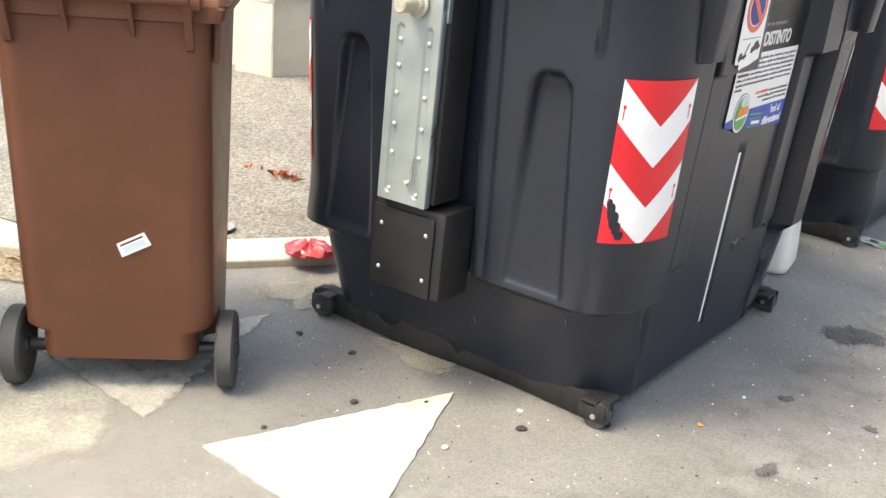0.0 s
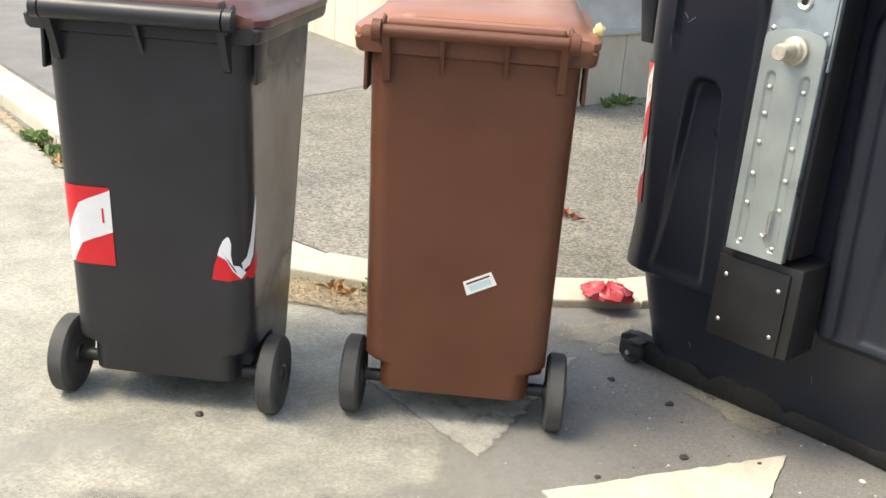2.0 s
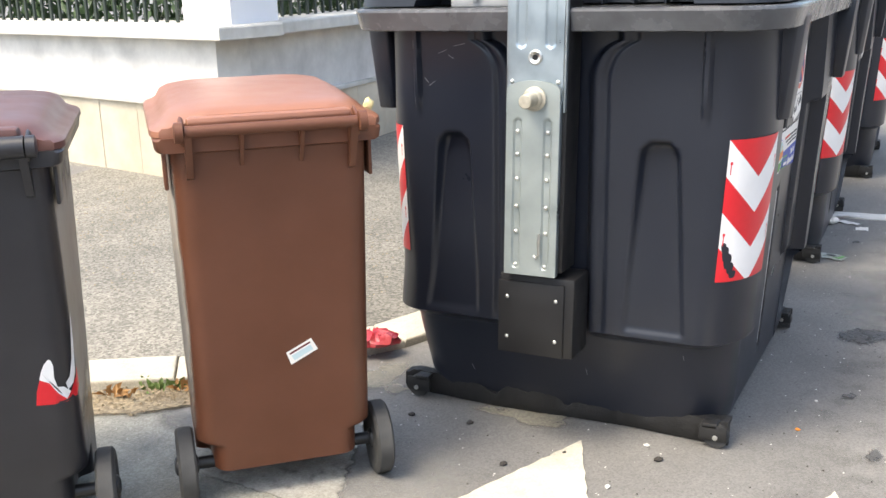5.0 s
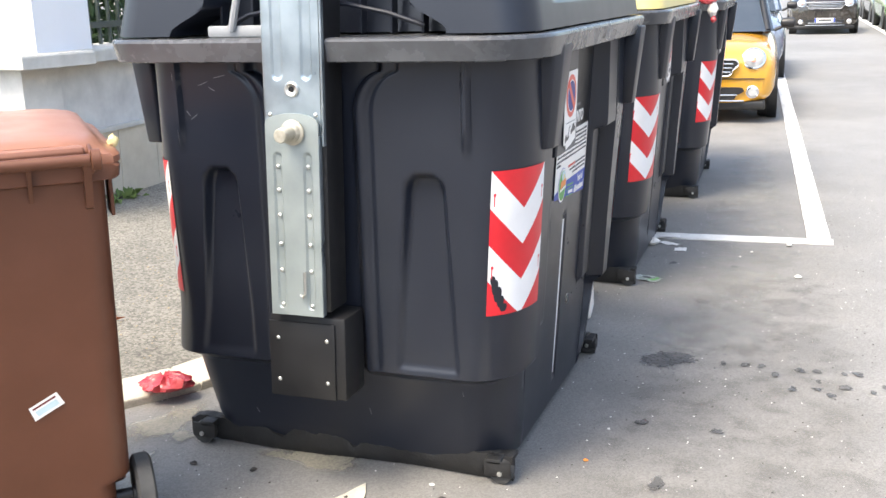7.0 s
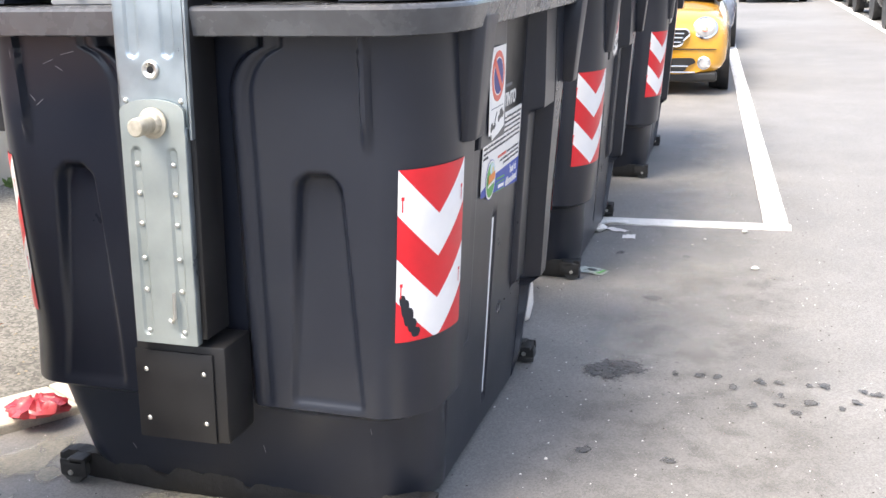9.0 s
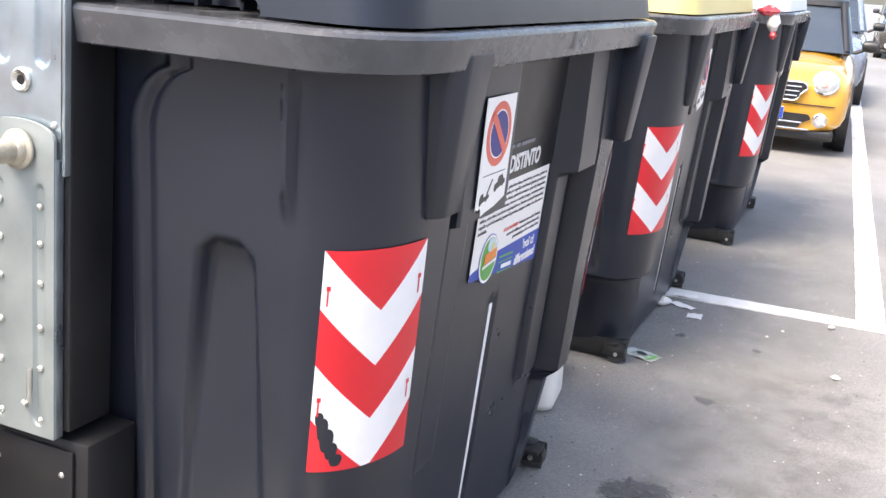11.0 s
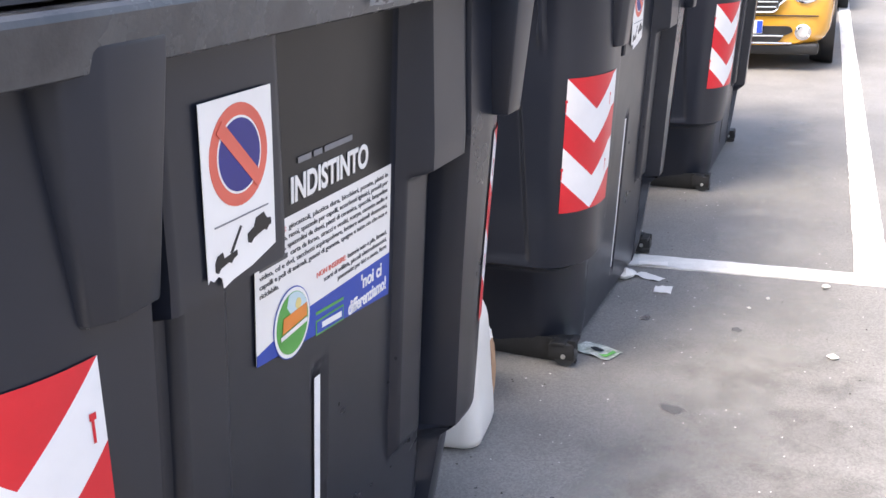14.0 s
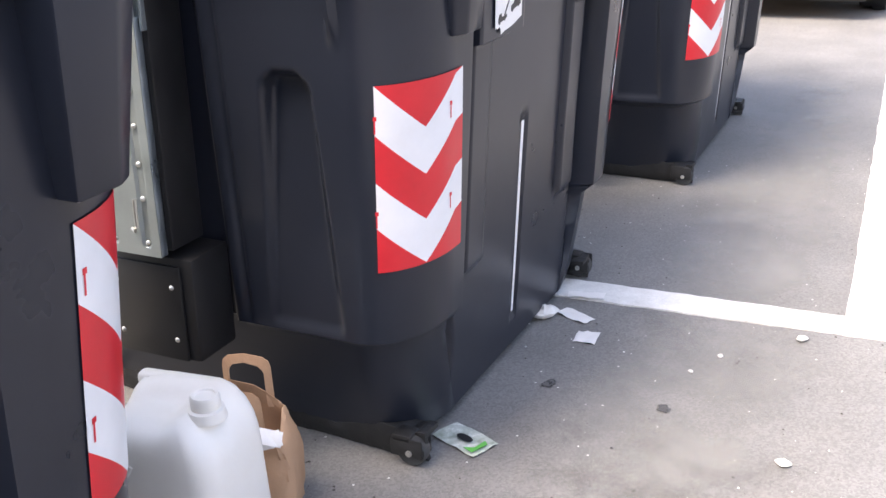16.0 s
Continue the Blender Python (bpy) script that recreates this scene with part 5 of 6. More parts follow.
def jerry_body():
    rows = []
    us_ = [k + i / 6 for k in range(8) for i in range(6)]

    def crown(x, y, z):
        # shoulder slopes off beside the cap, a grip hollow lies before the handle
        k = max(0.0, min(1.0, (z - 0.33) / 0.09))
        z += 0.016 * sm(-0.05, 0.11, y) * k - 0.050 * sm(0.045, 0.150, x) * k
        return z - 0.022 * (1 - sm(0.0, 0.045, y)) * (1 - sm(0.0, 0.055, x)) * k

    for z, g in ((0.0, -0.02), (0.008, -0.006), (0.03, 0.0), (0.10, 0.0), (0.14, -0.002), (0.22, -0.003), (0.30, -0.004), (0.34, -0.005), (0.37, -0.008), (0.392, -0.013), (0.408, -0.021), (0.420, -0.034), (0.428, -0.055)):
        row = []
        for u in us_:
            (x, y), n = around(0.132 + g, 0.116 + g, 0.045, 0.045, u)
            x -= 0.010 * (z / 0.43)
            row.append(Vector((x, y, crown(x, y, z))))
        rows.append(row)
    rim_ = [(p.x, p.y) for p in rows[-1]]
    for f in (0.85, 0.7, 0.55, 0.4, 0.25, 0.1):
        rows.append([Vector((x * f, y * f, crown(x * f, y * f, 0.430))) for x, y in rim_])
    return grid(rows, closed=True, cap=True)


part("body", jerry_body(), M_JERRY, jerry, smooth=50)
part("cap", lathe([(0.0, 0), (0.026, 0.0), (0.028, 0.004), (0.028, 0.030), (0.025, 0.035), (0.020, 0.035), (0.018, 0.031), (0.003, 0.031)], 24, "z", (0.074, -0.020, 0.425)), M_JERRY, jerry)
part("neck", lathe([(0.038, -0.014), (0.034, 0.006), (0.027, 0.009)], 24, "z", (0.074, -0.020, 0.424)), M_JERRY, jerry)
part("handle", box((0.165, 0.034, 0.036), (-0.045, 0.066, 0.421), 0.013, segs=3), M_JERRY, jerry)
part("mould_rib", tube([(-0.042, -0.110, 0.335), (-0.066, -0.1125, 0.295), (-0.095, -0.1115, 0.240)], 0.005, 8), M_JERRY, jerry)

bag = thing("paper_bag", "brown kraft paper carrier bag with flat handles", "paper bag", pose(-1.265, 4.335, 0, 0, 0, 22))


def bag_shell():
    rr = random.Random(4)
    rows = []
    us_ = [k + i / 5 for k in range(8) for i in range(5)]
    for z in (0.0, 0.02, 0.05, 0.08, 0.11, 0.14, 0.17, 0.20, 0.23, 0.26, 0.288):
        t = z / 0.288
        belly = 1 + 0.10 * math.sin(math.pi * min(1.0, t * 1.15)) - 0.20 * t ** 3
        row = []
        for u in us_:
            x, y = around(0.103, 0.064, 0.022, 0.022, u)[0]
            crease = 0.005 * math.sin(38 * z + 22 * x) * sm(0.1, 0.5, t)
            row.append(Vector((x * belly + rr.uniform(-0.003, 0.003), y * (1 - 0.14 * t * t) + crease + rr.uniform(-0.0035, 0.0035),
                               z - 0.055 * t ** 3 * sm(0.02, 0.10, x) - 0.030 * t ** 4 * (1 - sm(-0.04, 0.03, y)) + (rr.uniform(-0.006, 0.004) if t > 0.99 else 0))))
        rows.append(row)
    own_ = grid(rows, closed=True)
    bmesh.ops.solidify(own_, geom=own_.faces[:], thickness=0.0015)
    return own_


part("bag_body", bag_shell(), M_KRAFT, bag, smooth=30)
for sy, top in ((-0.046, 0.318), (0.052, 0.352)):
    pts = [(-0.050, sy, 0.235), (-0.050, sy, top - 0.026), (-0.047, sy, top - 0.010), (-0.036, sy, top - 0.001), (0.0, sy, top + 0.003), (0.040, sy, top - 0.006), (0.053, sy, top - 0.016), (0.057, sy, top - 0.032), (0.059, sy, 0.225)]
    own = grid([[Vector(p) for p in pts], [Vector((p[0] * 0.72, p[1] - 0.004, p[2] - (0.020 if p[2] > top - 0.02 else 0.012 if p[2] > top - 0.04 else 0))) for p in pts]])
    bmesh.ops.solidify(own, geom=own.faces[:], thickness=0.003)
    part("bag_handle", own, M_KRAFT, bag, smooth=0)
part("bag_bottom", box((0.17, 0.10, 0.006), (0, 0, 0.004)), M_KRAFT, bag, smooth=0)
for at_, turn_ in (((0.045, -0.078, 0.224), (60, 12, 12)), ((0.064, -0.084, 0.234), (48, 24, 20)), ((0.060, -0.082, 0.217), (66, -14, 8))):
    part("paper_scrap", box((0.085, 0.034, 0.002), at_, 0.0006, turn=turn_), M_PAPER, bag, "folded white paper sticking out")

rr = random.Random(21)


def crumple_bm(sx, sy, h, seed, n=14):
    r_ = random.Random(seed)
    rows = []
    for j in range(7):
        v = j / 6
        rows.append([Vector((sx * (1 - 0.25 * abs(v - 0.4)) * math.cos(2 * math.pi * i / n) * math.sin(math.pi * (0.08 + 0.84 * v)) * r_.uniform(0.8, 1.15),
                             sy * math.sin(2 * math.pi * i / n) * math.sin(math.pi * (0.08 + 0.84 * v)) * r_.uniform(0.8, 1.15), max(0.001, h * v * r_.uniform(0.8, 1.15)))) for i in range(n)])
    return grid(rows, closed=True, cap=True)


def crumple(name, label, at, sx, sy, h, material, category, seed, n=14):
    return tagged(part(name, crumple_bm(sx, sy, h, seed, n), material, smooth=32, at=at), label, category)


crumple("crisp_packet", "crumpled red foil snack packet on the kerb", pose(-2.37, 2.70, 0.034, 0, 0, 25), 0.105, 0.070, 0.07, M_WRAP, "packet", 3, 26)
crumple("tissue", "crumpled white tissue on the asphalt", pose(-1.03, 5.48, 0.0, 0, 0, 40), 0.045, 0.028, 0.045, M_PALEBIT, "tissue", 5)


def sheet(name, label, category, at, w, h, material, seed):
    r_ = random.Random(seed)
    rows = [[Vector((w * (i / 5 - 0.5), h * (j / 4 - 0.5), 0.003 + 0.007 * r_.random())) for i in range(6)] for j in range(5)]
    own_ = grid(rows)
    bmesh.ops.solidify(own_, geom=own_.faces[:], thickness=0.0008)
    ob = part(name, own_, material, smooth=30, at=at)
    return tagged(ob, label, category)


for (x, y), (w, h), a_, sd in (((-0.96, 5.665), (0.115, 0.045), 12, 1), ((-0.945, 5.525), (0.115, 0.05), -22, 2), ((-0.865, 5.40), (0.065, 0.07), 5, 3)):
    tagged(sheet("paper_slip", "white paper slip lying on the asphalt", "paper", pose(x, y, 0.008 if y > 5.6 else 0, 0, 0, a_), w, h, M_PAPER, sd), group="scattered paper slips")
pk = sheet("film_packet", "torn clear food packet with green print on the asphalt", "packet", pose(-0.95, 4.765, 0, 0, 0, -20), 0.145, 0.085, M_FILM, 9)
part("printed_panel", prism([(0.030, -0.036), (0.062, -0.038), (0.066, 0.012), (0.050, 0.020), (0.052, -0.02)], 0.0125, 0.0135), M_GREEN, pk, smooth=0)
part("printed_oval", prism(disc(0.005, -0.005, 0.025, 16, ry=0.012), 0.0138, 0.0145), M_INK, pk, smooth=0)
red_tag = crumple("torn_bag", "torn red and white plastic bag caught on the container rim", pose(-0.80, 6.03, 1.24, 0, 0, 20), 0.032, 0.028, 0.10, M_PALEBIT, "plastic bag", 8)
part("red_print", crumple_bm(0.055, 0.032, 0.05, 9), M_WRAP, red_tag, "shiny red strip", smooth=18, at=Matrix.Translation((-0.03, 0.0, 0.075)))
part("red_corner", crumple_bm(0.018, 0.016, 0.04, 10), M_WRAP, red_tag, smooth=18, at=Matrix.Translation((0.004, -0.01, -0.03)))
dish = part("plastic_dish", lathe([(0.02, 0.0), (0.05, 0.004), (0.062, 0.012), (0.060, 0.014), (0.03, 0.010), (0.004, 0.009)], 24, "z"), M_POLE, at=pose(-2.82, 2.66, pave_z(-2.82, 2.66) + 0.001))
tagged(dish, "small grey plastic dish lying on the pavement edge", "dish")
flower = crumple("wilted_flower", "pale yellow wilted flower stuck on the brown bin lid", pose(-1.862, 1.883, 1.070, 0, 0, 0), 0.016, 0.014, 0.034, mat("pale_petal", (0.68, 0.55, 0.22), (0.78, 0.70, 0.42), 40, 9, (0.6, 0.8)), "flower", 12)

pole = thing("sign_pole", "grey painted steel sign pole on the pavement", "pole", pose(-4.27, 2.36, pave_z(-4.27, 2.36) - 0.004))
part("tube", lathe([(0.034, 0.0), (0.034, 3.2)], 20), M_POLE, pole)
part("base_collar", lathe([(0.05, 0.0), (0.05, 0.03), (0.036, 0.04)], 20), M_POLE, pole)

# stains, spots and grit on the asphalt


def blot(x, y, rx, ry, seed, z=0.0035, material=None, name="stain"):
    r_ = random.Random(seed)
    ph = [r_.uniform(0, 6.3) for _ in range(4)]
    n = 26
    own_ = bmesh.new()
    lay = own_.verts.layers.float.new("cover")
    mid = own_.verts.new((x, y, z))
    mid[lay] = 1.0
    rings = []
    for g, cover in ((0.62, 1.0), (1.3, 0.0)):
        ring = []
        for i in range(n):
            a_ = 2 * math.pi * i / n
            k = g * (1 + 0.18 * math.sin(2 * a_ + ph[0]) + 0.12 * math.sin(3 * a_ + ph[1]) + 0.10 * math.sin(5 * a_ + ph[2]) + 0.06 * math.sin(9 * a_ + ph[3]))
            v_ = own_.verts.new((x + rx * k * math.cos(a_), y + ry * k * math.sin(a_), z))
            v_[lay] = cover
            ring.append(v_)
        rings.append(ring)
    for i in range(n):
        j = (i + 1) % n
        own_.faces.new((mid, rings[0][i], rings[0][j]))
        own_.faces.new((rings[0][i], rings[1][i], rings[1][j], rings[0][j]))
    return part(name, own_, material or M_STAIN, road, smooth=0)


SPOTS = [(-0.47, 3.626), (-0.388, 3.632), (-0.328, 3.635), (-0.187, 3.622), (-0.128, 3.63), (-0.12, 3.522), (-0.125, 3.442), (-0.076, 3.394), (-0.031, 3.628), (-0.027, 3.483), (0.018, 3.635), (0.065, 3.461),
         (0.14, 3.615), (0.18, 3.60), (0.279, 3.603), (-0.275, 3.553), (-0.206, 3.42), (0.11, 3.52), (0.20, 3.47), (0.34, 3.52)]
for i, (x, y) in enumerate(SPOTS):
    blot(x, y, rr.uniform(0.011, 0.024), rr.uniform(0.016, 0.032), i + 30, 0.0036 + 0.0002 * i)
for i, (x, y, rx, ry) in enumerate([(-0.66, 3.63, 0.10, 0.085), (-0.72, 3.60, 0.06, 0.10), (-0.676, 2.975, 0.022, 0.028), (-0.431, 2.97, 0.022, 0.024), (-0.866, 5.105, 0.022, 0.026), (-0.550, 5.098, 0.019, 0.023), (-0.638, 4.435, 0.032, 0.03), (-0.56, 2.536, 0.03, 0.045)]):
    blot(x, y, rx, ry, i + 70, 0.0031 + 0.0003 * i, material=M_STAIN if i != 6 else M_ROADDARK)
for i in range(45):
    x, y = -0.66 + rr.gauss(0, 0.14), 3.60 + rr.gauss(0, 0.14)
    s_ = rr.uniform(0.002, 0.006)
    blot(x, y, s_, s_, i + 100, 0.0060 + 0.00003 * i, name="splash")
# pale sand by the first container, and old paint
blot(-1.60, 2.40, 0.17, 0.075, 301, 0.0045, M_SAND, "sand_patch")
blot(-2.25, 2.50, 0.10, 0.16, 302, 0.0045, M_SAND, "sand_patch")
blot(-2.12, 2.44, 0.05, 0.06, 303, 0.0052, M_SAND, "sand_patch")
for x, y, s_, m_ in [(-1.973, 2.259, 0.014, 0), (-1.766, 2.274, 0.014, 0), (-1.55, 2.049, 0.014, 0), (-2.471, 1.128, 0.016, 0), (-1.137, 2.257, 0.017, 0), (-1.409, 2.19, 0.011, 0), (-1.223, 2.036, 0.012, 1), (-1.196, 2.339, 0.011, 1),
                     (-0.794, 2.636, 0.010, 2), (-0.772, 2.892, 0.008, 1), (-0.487, 5.435, 0.012, 1), (-0.539, 5.318, 0.010, 1), (-0.234, 4.964, 0.02, 1), (-0.30, 5.621, 0.022, 1), (-2.05, 2.42, 0.010, 1), (-1.62, 1.78, 0.011, 0)]:
    nm, lb, ct = (("pebble", "dark lump of grit on the asphalt", "grit"), ("pebble", "pale pebble on the asphalt", "pebble"), ("orange_peel", "small orange scrap on the asphalt", "scrap"))[m_]
    crumple(nm, lb, pose(x, y, 0.0, 0, 0, rr.uniform(0, 180)), s_, s_ * 0.7, s_ * 0.8, (M_BUTT, M_PALEBIT, M_ORANGE)[m_], ct, int(1000 * abs(x)), 8)


def grit(name, label, count, area, material, seed, smin, smax, z=0.0, ground=None):
    """Loose grit strewn on the ground, as one object."""
    r_ = random.Random(seed)
    vs, fs = [], []
    for _ in range(count):
        x, y = area(r_)
        s_ = r_.uniform(smin, smax)
        z = ground(x, y) if ground else z
        b0 = len(vs)
        for dx, dy, dz in ((-1, -0.8, 0), (1, -0.6, 0), (0.7, 1, 0), (-0.8, 0.7, 0), (0.1, 0, 0.9)):
            vs.append((x + dx * s_ * r_.uniform(0.6, 1.2), y + dy * s_ * r_.uniform(0.6, 1.2), z + dz * s_))
        fs += [(b0, b0 + 1, b0 + 4), (b0 + 1, b0 + 2, b0 + 4), (b0 + 2, b0 + 3, b0 + 4), (b0 + 3, b0, b0 + 4)]
    me = bpy.data.meshes.new(name)
    me.from_pydata(vs, [], fs)
    me.materials.append(material)
    return tagged(new(name, me), label, "grit", kind="stuff")


grit("road_grit", "fine pale grit strewn over the road", 1400, lambda r_: (r_.uniform(-3.2, 0.6), r_.uniform(0.6, 7.5)), M_PALEBIT, 41, 0.0012, 0.0035, 0.002)
grit("road_grit", "fine dark grit strewn over the road", 1400, lambda r_: (r_.uniform(-3.4, 0.6), r_.uniform(0.4, 7.0)), M_BUTT, 42, 0.0012, 0.004, 0.002)
grit("pavement_grit", "small stones and leaf scraps on the pavement", 900, lambda r_: (r_.uniform(-5.2, -2.6), r_.uniform(2.75, 4.3)), M_EARTH, 43, 0.002, 0.006, 0.03, pave_z)
grit("gutter_grit", "crumbs of earth in the gutter", 900, lambda r_: (lambda t_: (-3.25 + 0.75 * t_ + r_.gauss(0, 0.05), 1.80 + 0.52 * t_ + r_.gauss(0, 0.06)))(r_.random()), M_EARTH, 44, 0.003, 0.010, 0.008)


def tuft(name, label, x, y, z, n, size, seed, material, category):
    r_ = random.Random(seed)
    own_ = bmesh.new()
    for _ in range(n):
        a_, t_ = r_.uniform(0, 6.3), r_.uniform(0.2, 1.2)
        l_ = size * r_.uniform(0.5, 1.2)
        d_ = Vector((math.cos(a_) * math.sin(t_), math.sin(a_) * math.sin(t_), math.cos(t_)))
        s_ = d_.orthogonal().normalized() * l_ * 0.14
        o_ = Vector((x + r_.gauss(0, size * 0.5), y + r_.gauss(0, size * 0.35), z))
        v_ = [own_.verts.new(p) for p in (o_, o_ + d_ * l_ * 0.5 + s_, o_ + d_ * l_ - Vector((0, 0, l_ * 0.25)), o_ + d_ * l_ * 0.5 - s_)]
        own_.faces.new(v_)
    return tagged(part(name, own_, material, smooth=0), label, category, kind="stuff")


for i, (x, y, n, s_) in enumerate([(-5.62, 1.93, 50, 0.10), (-5.25, 1.90, 40, 0.09), (-4.95, 1.88, 40, 0.08), (-2.93, 2.08, 40, 0.05), (-2.86, 2.13, 30, 0.045), (-4.40, 5.22, 50, 0.10), (-4.36, 5.05, 30, 0.07)]):
    tuft("weed", "green weed growing in the joint by the kerb" if i < 5 else "green weed growing at the foot of the wall", x, y, 0.005 if i < 5 else pave_z(x, y) - 0.002, n, s_, i + 60, M_WEED, "weed")
for i, (x, y) in enumerate([(-5.1, 1.87), (-4.85, 1.86), (-4.7, 1.85), (-2.98, 1.98), (-2.80, 2.12)]):
    tuft("dry_leaves", "dry brown leaves gathered along the kerb", x, y, 0.012, 26, 0.06, i + 80, M_DRY, "leaves")
tuft("dead_leaf", "curled reddish dead leaf on the pavement", -3.05, 3.26, pave_z(-3.05, 3.26) + 0.002, 16, 0.07, 95, M_REDLEAF, "leaf")
tuft("dead_leaf", "curled reddish dead leaf on the pavement", -3.25, 3.21, pave_z(-3.25, 3.21) + 0.002, 4, 0.07, 96, M_REDLEAF, "leaf")


# ---- cars ----
def car(name, label, at, paint, L, W, H, hood, mini=False):
    """A parked car, its front to -y, origin on the ground under the front bumper."""
    c = thing(name, label, "car", at, "cars along the street")
    hw = W / 2
    sect = []
    n = 28
    st = [(0.0, 0.80, 0.22, hood - 0.19), (0.05, 0.90, 0.2, hood - 0.135), (0.14, 0.955, 0.18, hood - 0.08), (0.40, 0.985, 0.18, hood - 0.015), (0.8, 1.0, 0.18, hood + 0.03), (1.15, 1.0, 0.18, hood + 0.07),
          (1.5, 1.0, 0.18, hood + 0.10), (L - 0.9, 1.0, 0.18, hood + 0.12), (L - 0.2, 0.96, 0.2, hood + 0.10), (L - 0.04, 0.88, 0.25, hood + 0.0), (L, 0.8, 0.3, hood - 0.1)]
    for y, k, z0, z1 in st:
        row = []
        for i in range(n):
            a_ = 2 * math.pi * i / n
            ca, sa = math.cos(a_), math.sin(a_)
            px = hw * k * math.copysign(abs(ca) ** 0.42, ca)
            pz = (z0 + z1) / 2 + (z1 - z0) / 2 * math.copysign(abs(sa) ** 0.55, sa)
            row.append((px, y, pz))
        sect.append(row)
    part("body", grid(sect, closed=True, cap=True), paint, c, smooth=35)
    b0, b1 = 0.95 if mini else 1.15, L - 0.25
    base = hood + 0.06
    rows = []
    for t_, ins in ((0.0, 0.0), (0.5, 0.3), (0.86, 0.55), (0.93, 0.64)):
        z = base + (H - base) * t_
        f0, f1 = b0 + (0.75 if mini else 0.95) * t_ ** 0.9, b1 - 0.35 * t_
        rows.append([Vector((p[0], p[1] + (f0 + f1) / 2, z)) for p in [around(hw * (0.94 - 0.16 * t_), (f1 - f0) / 2, 0.16, 0.10, u)[0] for u in [k + i / 5 for k in range(8) for i in range(5)]]])
    part("window_glass", grid(rows, closed=True, cap=True), M_GLASS, c, smooth=35)
    top = []
    for t_, z in ((0.0, H - 0.075), (0.02, H - 0.02), (0.12, H), (0.5, H + 0.01)):
        f0, f1 = b0 + (0.62 if mini else 0.82) + t_ * 0.7, b1 - 0.28 - t_ * 0.7
        top.append([Vector((p[0], p[1] + (f0 + f1) / 2, z)) for p in [around(hw * 0.80 - 0.3 * t_, (f1 - f0) / 2, 0.15, 0.12, u)[0] for u in [k + i / 5 for k in range(8) for i in range(5)]]])
    part("roof", grid(top, closed=True, cap=True), M_TRIM if mini else paint, c, smooth=35)
    for sx in (-1, 1):
        part("windscreen_pillar", tube([(sx * hw * 0.86, b0 + 0.05, base), (sx * hw * 0.74, b0 + 0.68 if mini else b0 + 0.86, H - 0.05)], 0.035, 8), M_TRIM if mini else paint, c)
        m_ = part("mirror", lathe([(0.02, -0.085), (0.05, -0.072), (0.062, 0.0), (0.055, 0.06), (0.02, 0.08)], 14, "x", (sx * (hw + 0.10), b0 + 0.25, base + 0.08)), M_TRIM, c)
        part("mirror_arm", tube([(sx * (hw - 0.05), b0 + 0.25, base), (sx * (hw + 0.06), b0 + 0.25, base + 0.05)], 0.018, 8), M_TRIM, m_)
        for y in (0.72, L - 0.65):
            w = part("wheel", lathe([(0.20, -0.10), (0.285, -0.09), (0.30, -0.05), (0.30, 0.05), (0.285, 0.09), (0.20, 0.10)], 28, "x"), M_RUBBER, c, at=Matrix.Translation((sx * (hw - 0.10), y, 0.30)))
            part("rim", lathe([(0.03, sx * 0.09), (0.19, sx * 0.10), (0.20, sx * 0.085)], 20, "x"), M_CHROME, w)
            part("arch_trim", lathe([(0.335, -0.05), (0.335, 0.05), (0.30, 0.05)], 28, "x", (sx * (hw - 0.045), y, 0.31)), M_TRIM, c)
        hx_, hz = (hw * 0.70, hood - 0.20) if mini else (hw * 0.68, hood - 0.22)
        hl = part("headlight", lathe([(0.01, -0.075), (0.07, -0.065), (0.105, -0.03), (0.112, 0.03), (0.10, 0.06)], 24, "y"), M_LENS, c, at=Matrix.Translation((sx * hx_, 0.05 if mini else 0.04, hz + 0.025)) @ Matrix.Rotation(radians(-30), 4, "X"))
        part("light_ring", lathe([(0.108, -0.02), (0.122, -0.01), (0.122, 0.03)], 24, "y"), M_CHROME, hl)
        part("indicator", lathe([(0.01, -0.012), (0.03, -0.008), (0.034, 0.02)], 12, "y", (0, -0.064, -0.04)), M_AMBER, hl)
        fl = part("fog_lamp", lathe([(0.01, -0.02), (0.04, -0.016), (0.052, 0.0), (0.055, 0.05)], 18, "y"), M_LENS, c, at=Matrix.Translation((sx * hw * 0.70, 0.0, 0.33)))
        part("fog_ring", lathe([(0.055, -0.012), (0.066, -0.006), (0.066, 0.04)], 18, "y"), M_CHROME, fl)
    # grille, lower intake, bumper foot and plate
    gz, gw = hood - 0.262, 0.43 if mini else 0.5
    fore = Matrix(((1, 0, 0, 0), (0, 0, -1, 0), (0, 1, 0, 0), (0, 0, 0, 1)))

    def shield(w0, w1, h, r_):
        """Rounded opening, wider at its top."""
        out = []
        for cx_, cz_, a0 in ((w1 - r_, h - r_, 0), (-w1 + r_, h - r_, 90), (-w0 + r_, -h + r_, 180), (w0 - r_, -h + r_, 270)):
            out += [(cx_ + r_ * math.cos(radians(a0 + q_)), cz_ + r_ * math.sin(radians(a0 + q_))) for q_ in (0, 22, 45, 68, 90)]
        return out
    g = part("grille", prism(shield(gw * 0.86, gw, 0.078, 0.05), 0.0, 0.05), M_TRIM, c, smooth=0, at=Matrix.Translation((0, 0.02, gz)) @ fore)
    for i in range(3):
        part("grille_bar", box((gw * (1.66 + 0.06 * i), 0.012, 0.014), (0, -0.034, gz - 0.042 + 0.042 * i), 0.004), M_CHROME, c)
    ring_ = shield(gw * 0.87, gw + 0.005, 0.084, 0.055)
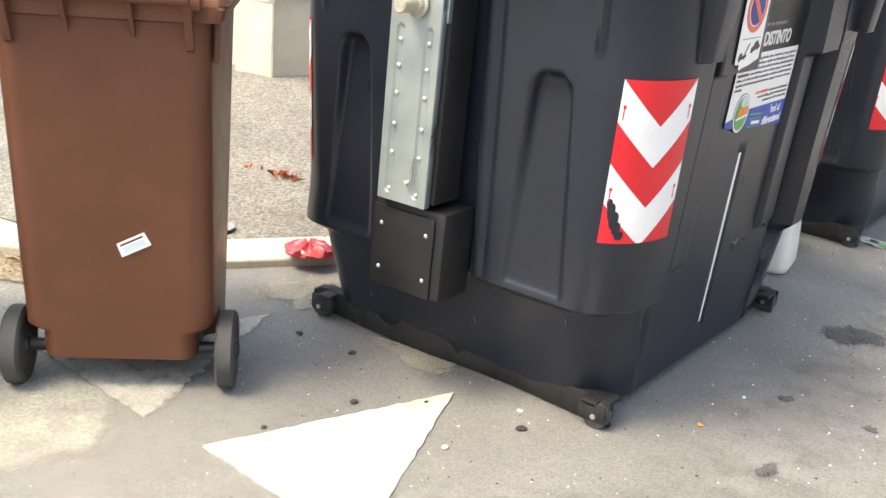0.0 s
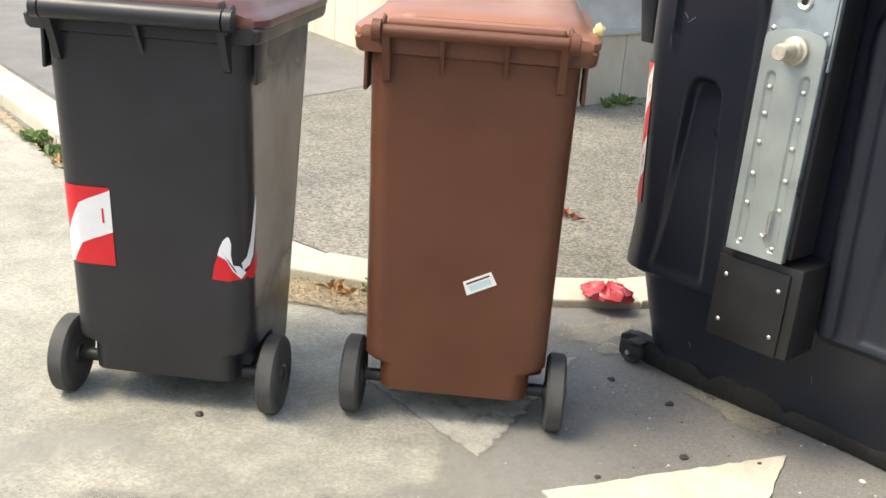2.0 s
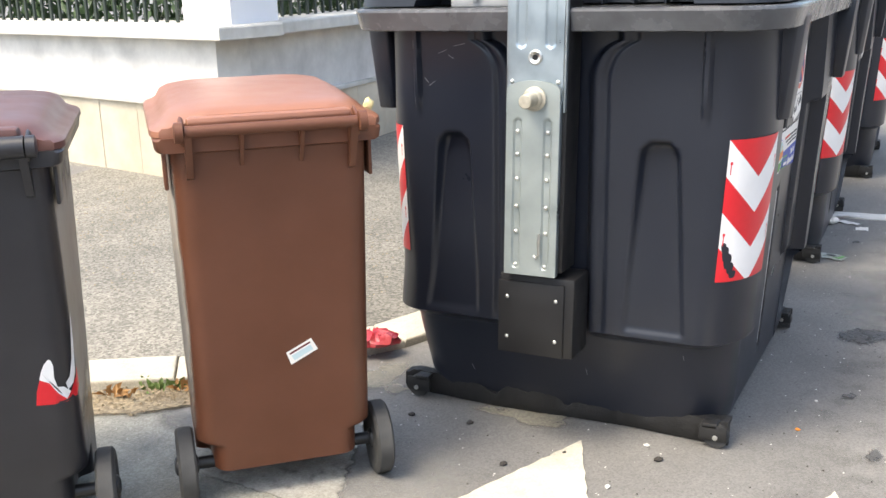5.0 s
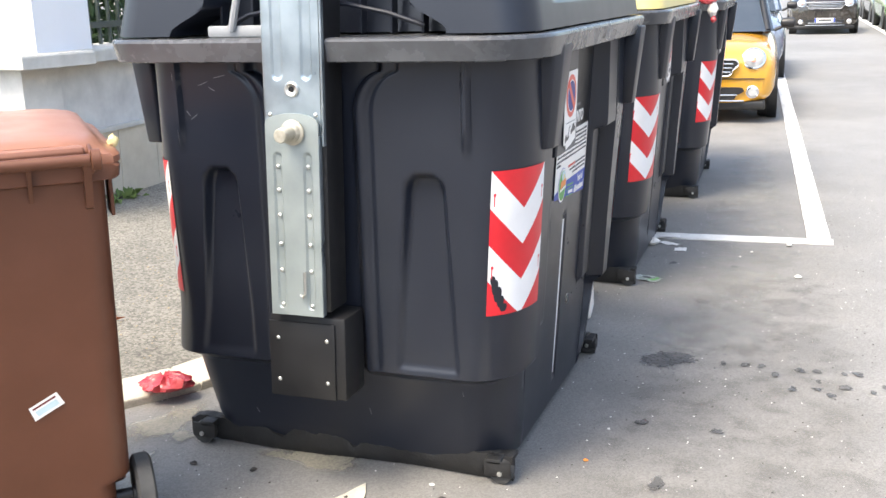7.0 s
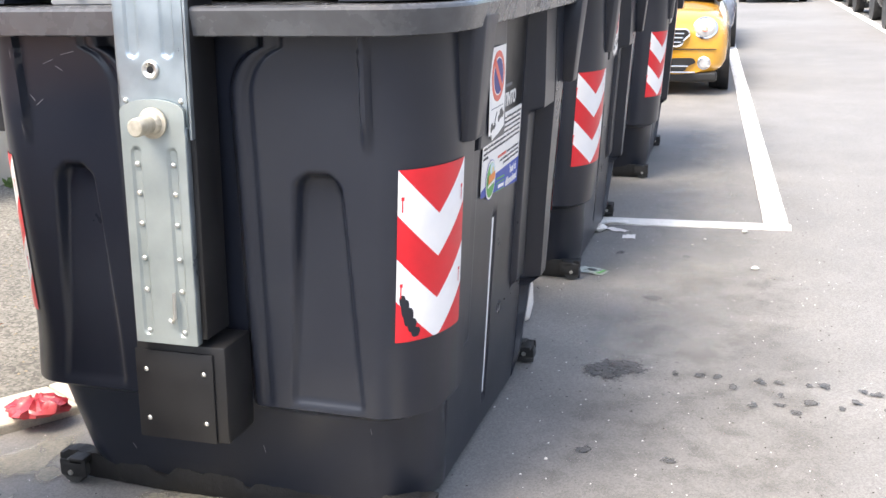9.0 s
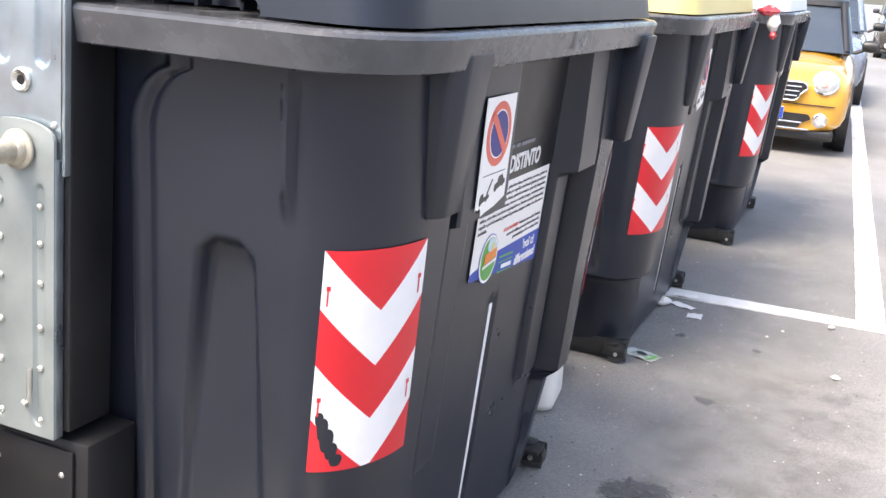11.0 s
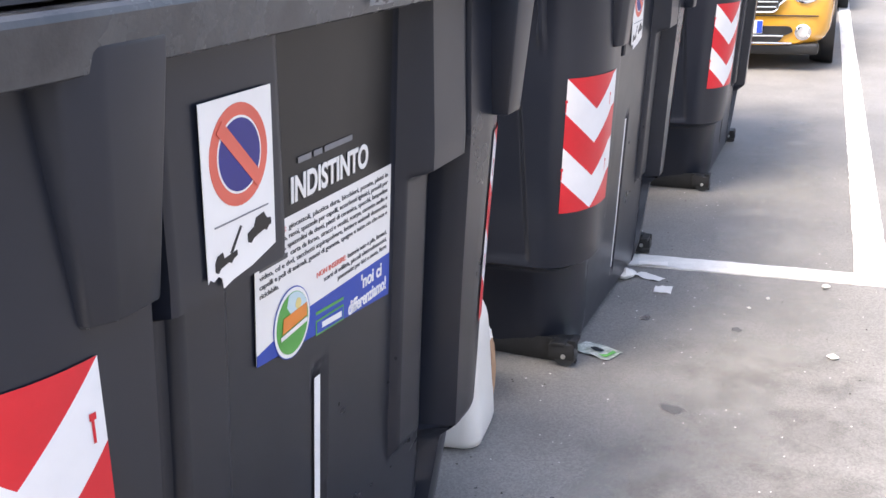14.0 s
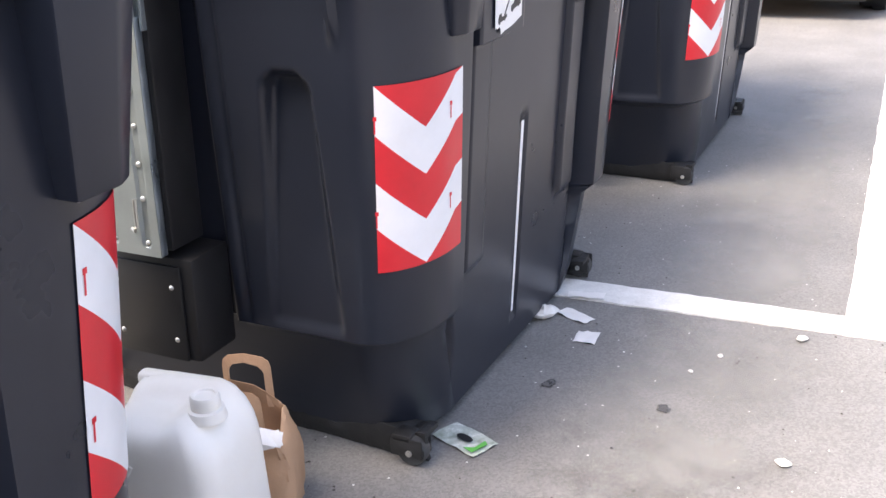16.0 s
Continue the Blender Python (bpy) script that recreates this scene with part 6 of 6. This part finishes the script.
    part("grille_frame", tube([(x_, -0.032, gz + z_) for x_, z_ in ring_ + ring_[:1]], 0.009, 8), M_CHROME, c)
    k_ = part("lower_intake", prism(shield(0.42, 0.50, 0.065, 0.045), 0.0, 0.05), M_TRIM, c, smooth=0, at=Matrix.Translation((0, 0.025, 0.315)) @ fore)
    part("intake_bar", box((0.86, 0.012, 0.016), (0, -0.028, 0.300), 0.004), M_CHROME, c)
    part("intake_trim", box((1.0, 0.02, 0.016), (0, -0.022, 0.240), 0.004), M_CHROME, c)
    part("bumper_foot", box((W * 0.86, 0.16, 0.10), (0, 0.09, 0.19), 0.03, segs=3), M_TRIM, c)
    part("bumper_seam", box((W * 0.84, 0.02, 0.008), (0, -0.006, hood - 0.375), 0.002), M_TRIM, c)
    pl = part("number_plate", box((0.52, 0.012, 0.11), (0, -0.042, 0.375), 0.004), M_PAPER, c, "plate with plain bars")
    for sx in (-0.235, 0.235):
        part("plate_end", box((0.045, 0.004, 0.10), (sx, -0.0495, 0.375)), M_BLUE, pl, smooth=0)
    part("plate_bar", box((0.32, 0.003, 0.055), (0, -0.049, 0.375)), M_TEXT, pl, smooth=0)
    return c


car("yellow_car", "yellow compact car with dark roof parked in the bay", pose(-1.45, 10.9, 0, 0, 0, 3.4), M_CARYEL, 3.7, 1.66, 1.41, 0.84, True)
car("blue_grey_car", "grey-blue car parked behind the yellow one", pose(-1.62, 15.9, 0, 0, 0, 3.4), M_CARBLUE, 4.1, 1.75, 1.5, 0.92)
car("dark_off_roader", "dark brown off-roader on the road", pose(-0.30, 30.0, 0, 0, 0, 3.4), M_CARDARK, 4.2, 1.75, 1.68, 1.02)
for nm, lb, m_, y in (("maroon_car", "maroon hatchback parked along the far line", M_CARRED, 17.0), ("dark_car", "dark car parked along the far line", M_CARDARK, 22.2), ("silver_car", "silver hatchback parked along the far line", M_CARSILVER, 27.2),
                      ("green_car", "bright green car parked along the far line", M_CARGREEN, 32.2), ("olive_car", "dark green car parked along the far line", M_CAROLIVE, 37.4), ("silver_car", "silver estate parked along the far line", M_CARSILVER, 42.5)):
    car(nm, lb, pose(1.70 - 0.034 * (y - 16) + 0.98, y, 0, 0, 0, 3.4), m_, 4.0, 1.7, 1.48, 0.9)


# pale scratches on the end of the first container
for i, (x, z, l_, a_) in enumerate([(-0.36, 1.20, 0.05, -20), (-0.33, 1.185, 0.035, 30), (-0.42, 1.115, 0.03, 50), (-0.40, 1.105, 0.04, -35), (-0.30, 1.22, 0.06, -12), (0.42, 0.30, 0.03, 80), (0.10, 0.20, 0.05, 75), (-0.30, 0.15, 0.04, 60)]):
    sx_ = table(HX, z) - RX
    u_ = (x + sx_) / (2 * sx_)
    p_ = LEAN @ body_point(u_, z, 0.0015)
    sc = part("scratch", box((l_ * 0.6, 0.0008, 0.0013), (0, 0, 0)), M_GREYINK, smooth=0, at=Matrix.Translation(p_) @ Matrix.Rotation(radians(a_), 4, "Y"))
    sc.parent = first
# pale scuffs on the rim over the label, and dried specks on the panel below it
for y_, w_, h_, a_ in ((-0.030, 0.018, 0.042, 6), (-0.004, 0.010, 0.046, -4), (0.020, 0.014, 0.030, 8), (0.040, 0.008, 0.040, -6), (0.030, 0.040, 0.004, 2), (-0.015, 0.045, 0.004, -3)):
    own = bmesh.new()
    r_ = random.Random(int(1000 * (y_ + 1)))
    zc_ = 1.297 if h_ > 0.01 else 1.277
    own.faces.new([own.verts.new((0.001, w_ / 2 * c_ * r_.uniform(0.7, 1.2), h_ / 2 * d_ * r_.uniform(0.8, 1.1))) for c_, d_ in ((-1, -1), (0, -1.1), (1, -0.9), (1.1, 0), (0.9, 1), (0, 1.05), (-1, 0.9), (-1.1, 0))])
    sc = part("scuff", own, M_SCUFF, smooth=0, at=Matrix.Translation((0.6585 + 0.03 * zc_ + 0.0045, y_ + 0.005, zc_)) @ Matrix.Rotation(radians(11), 4, "Y") @ Matrix.Rotation(radians(a_), 4, "X"))
    sc.parent = first
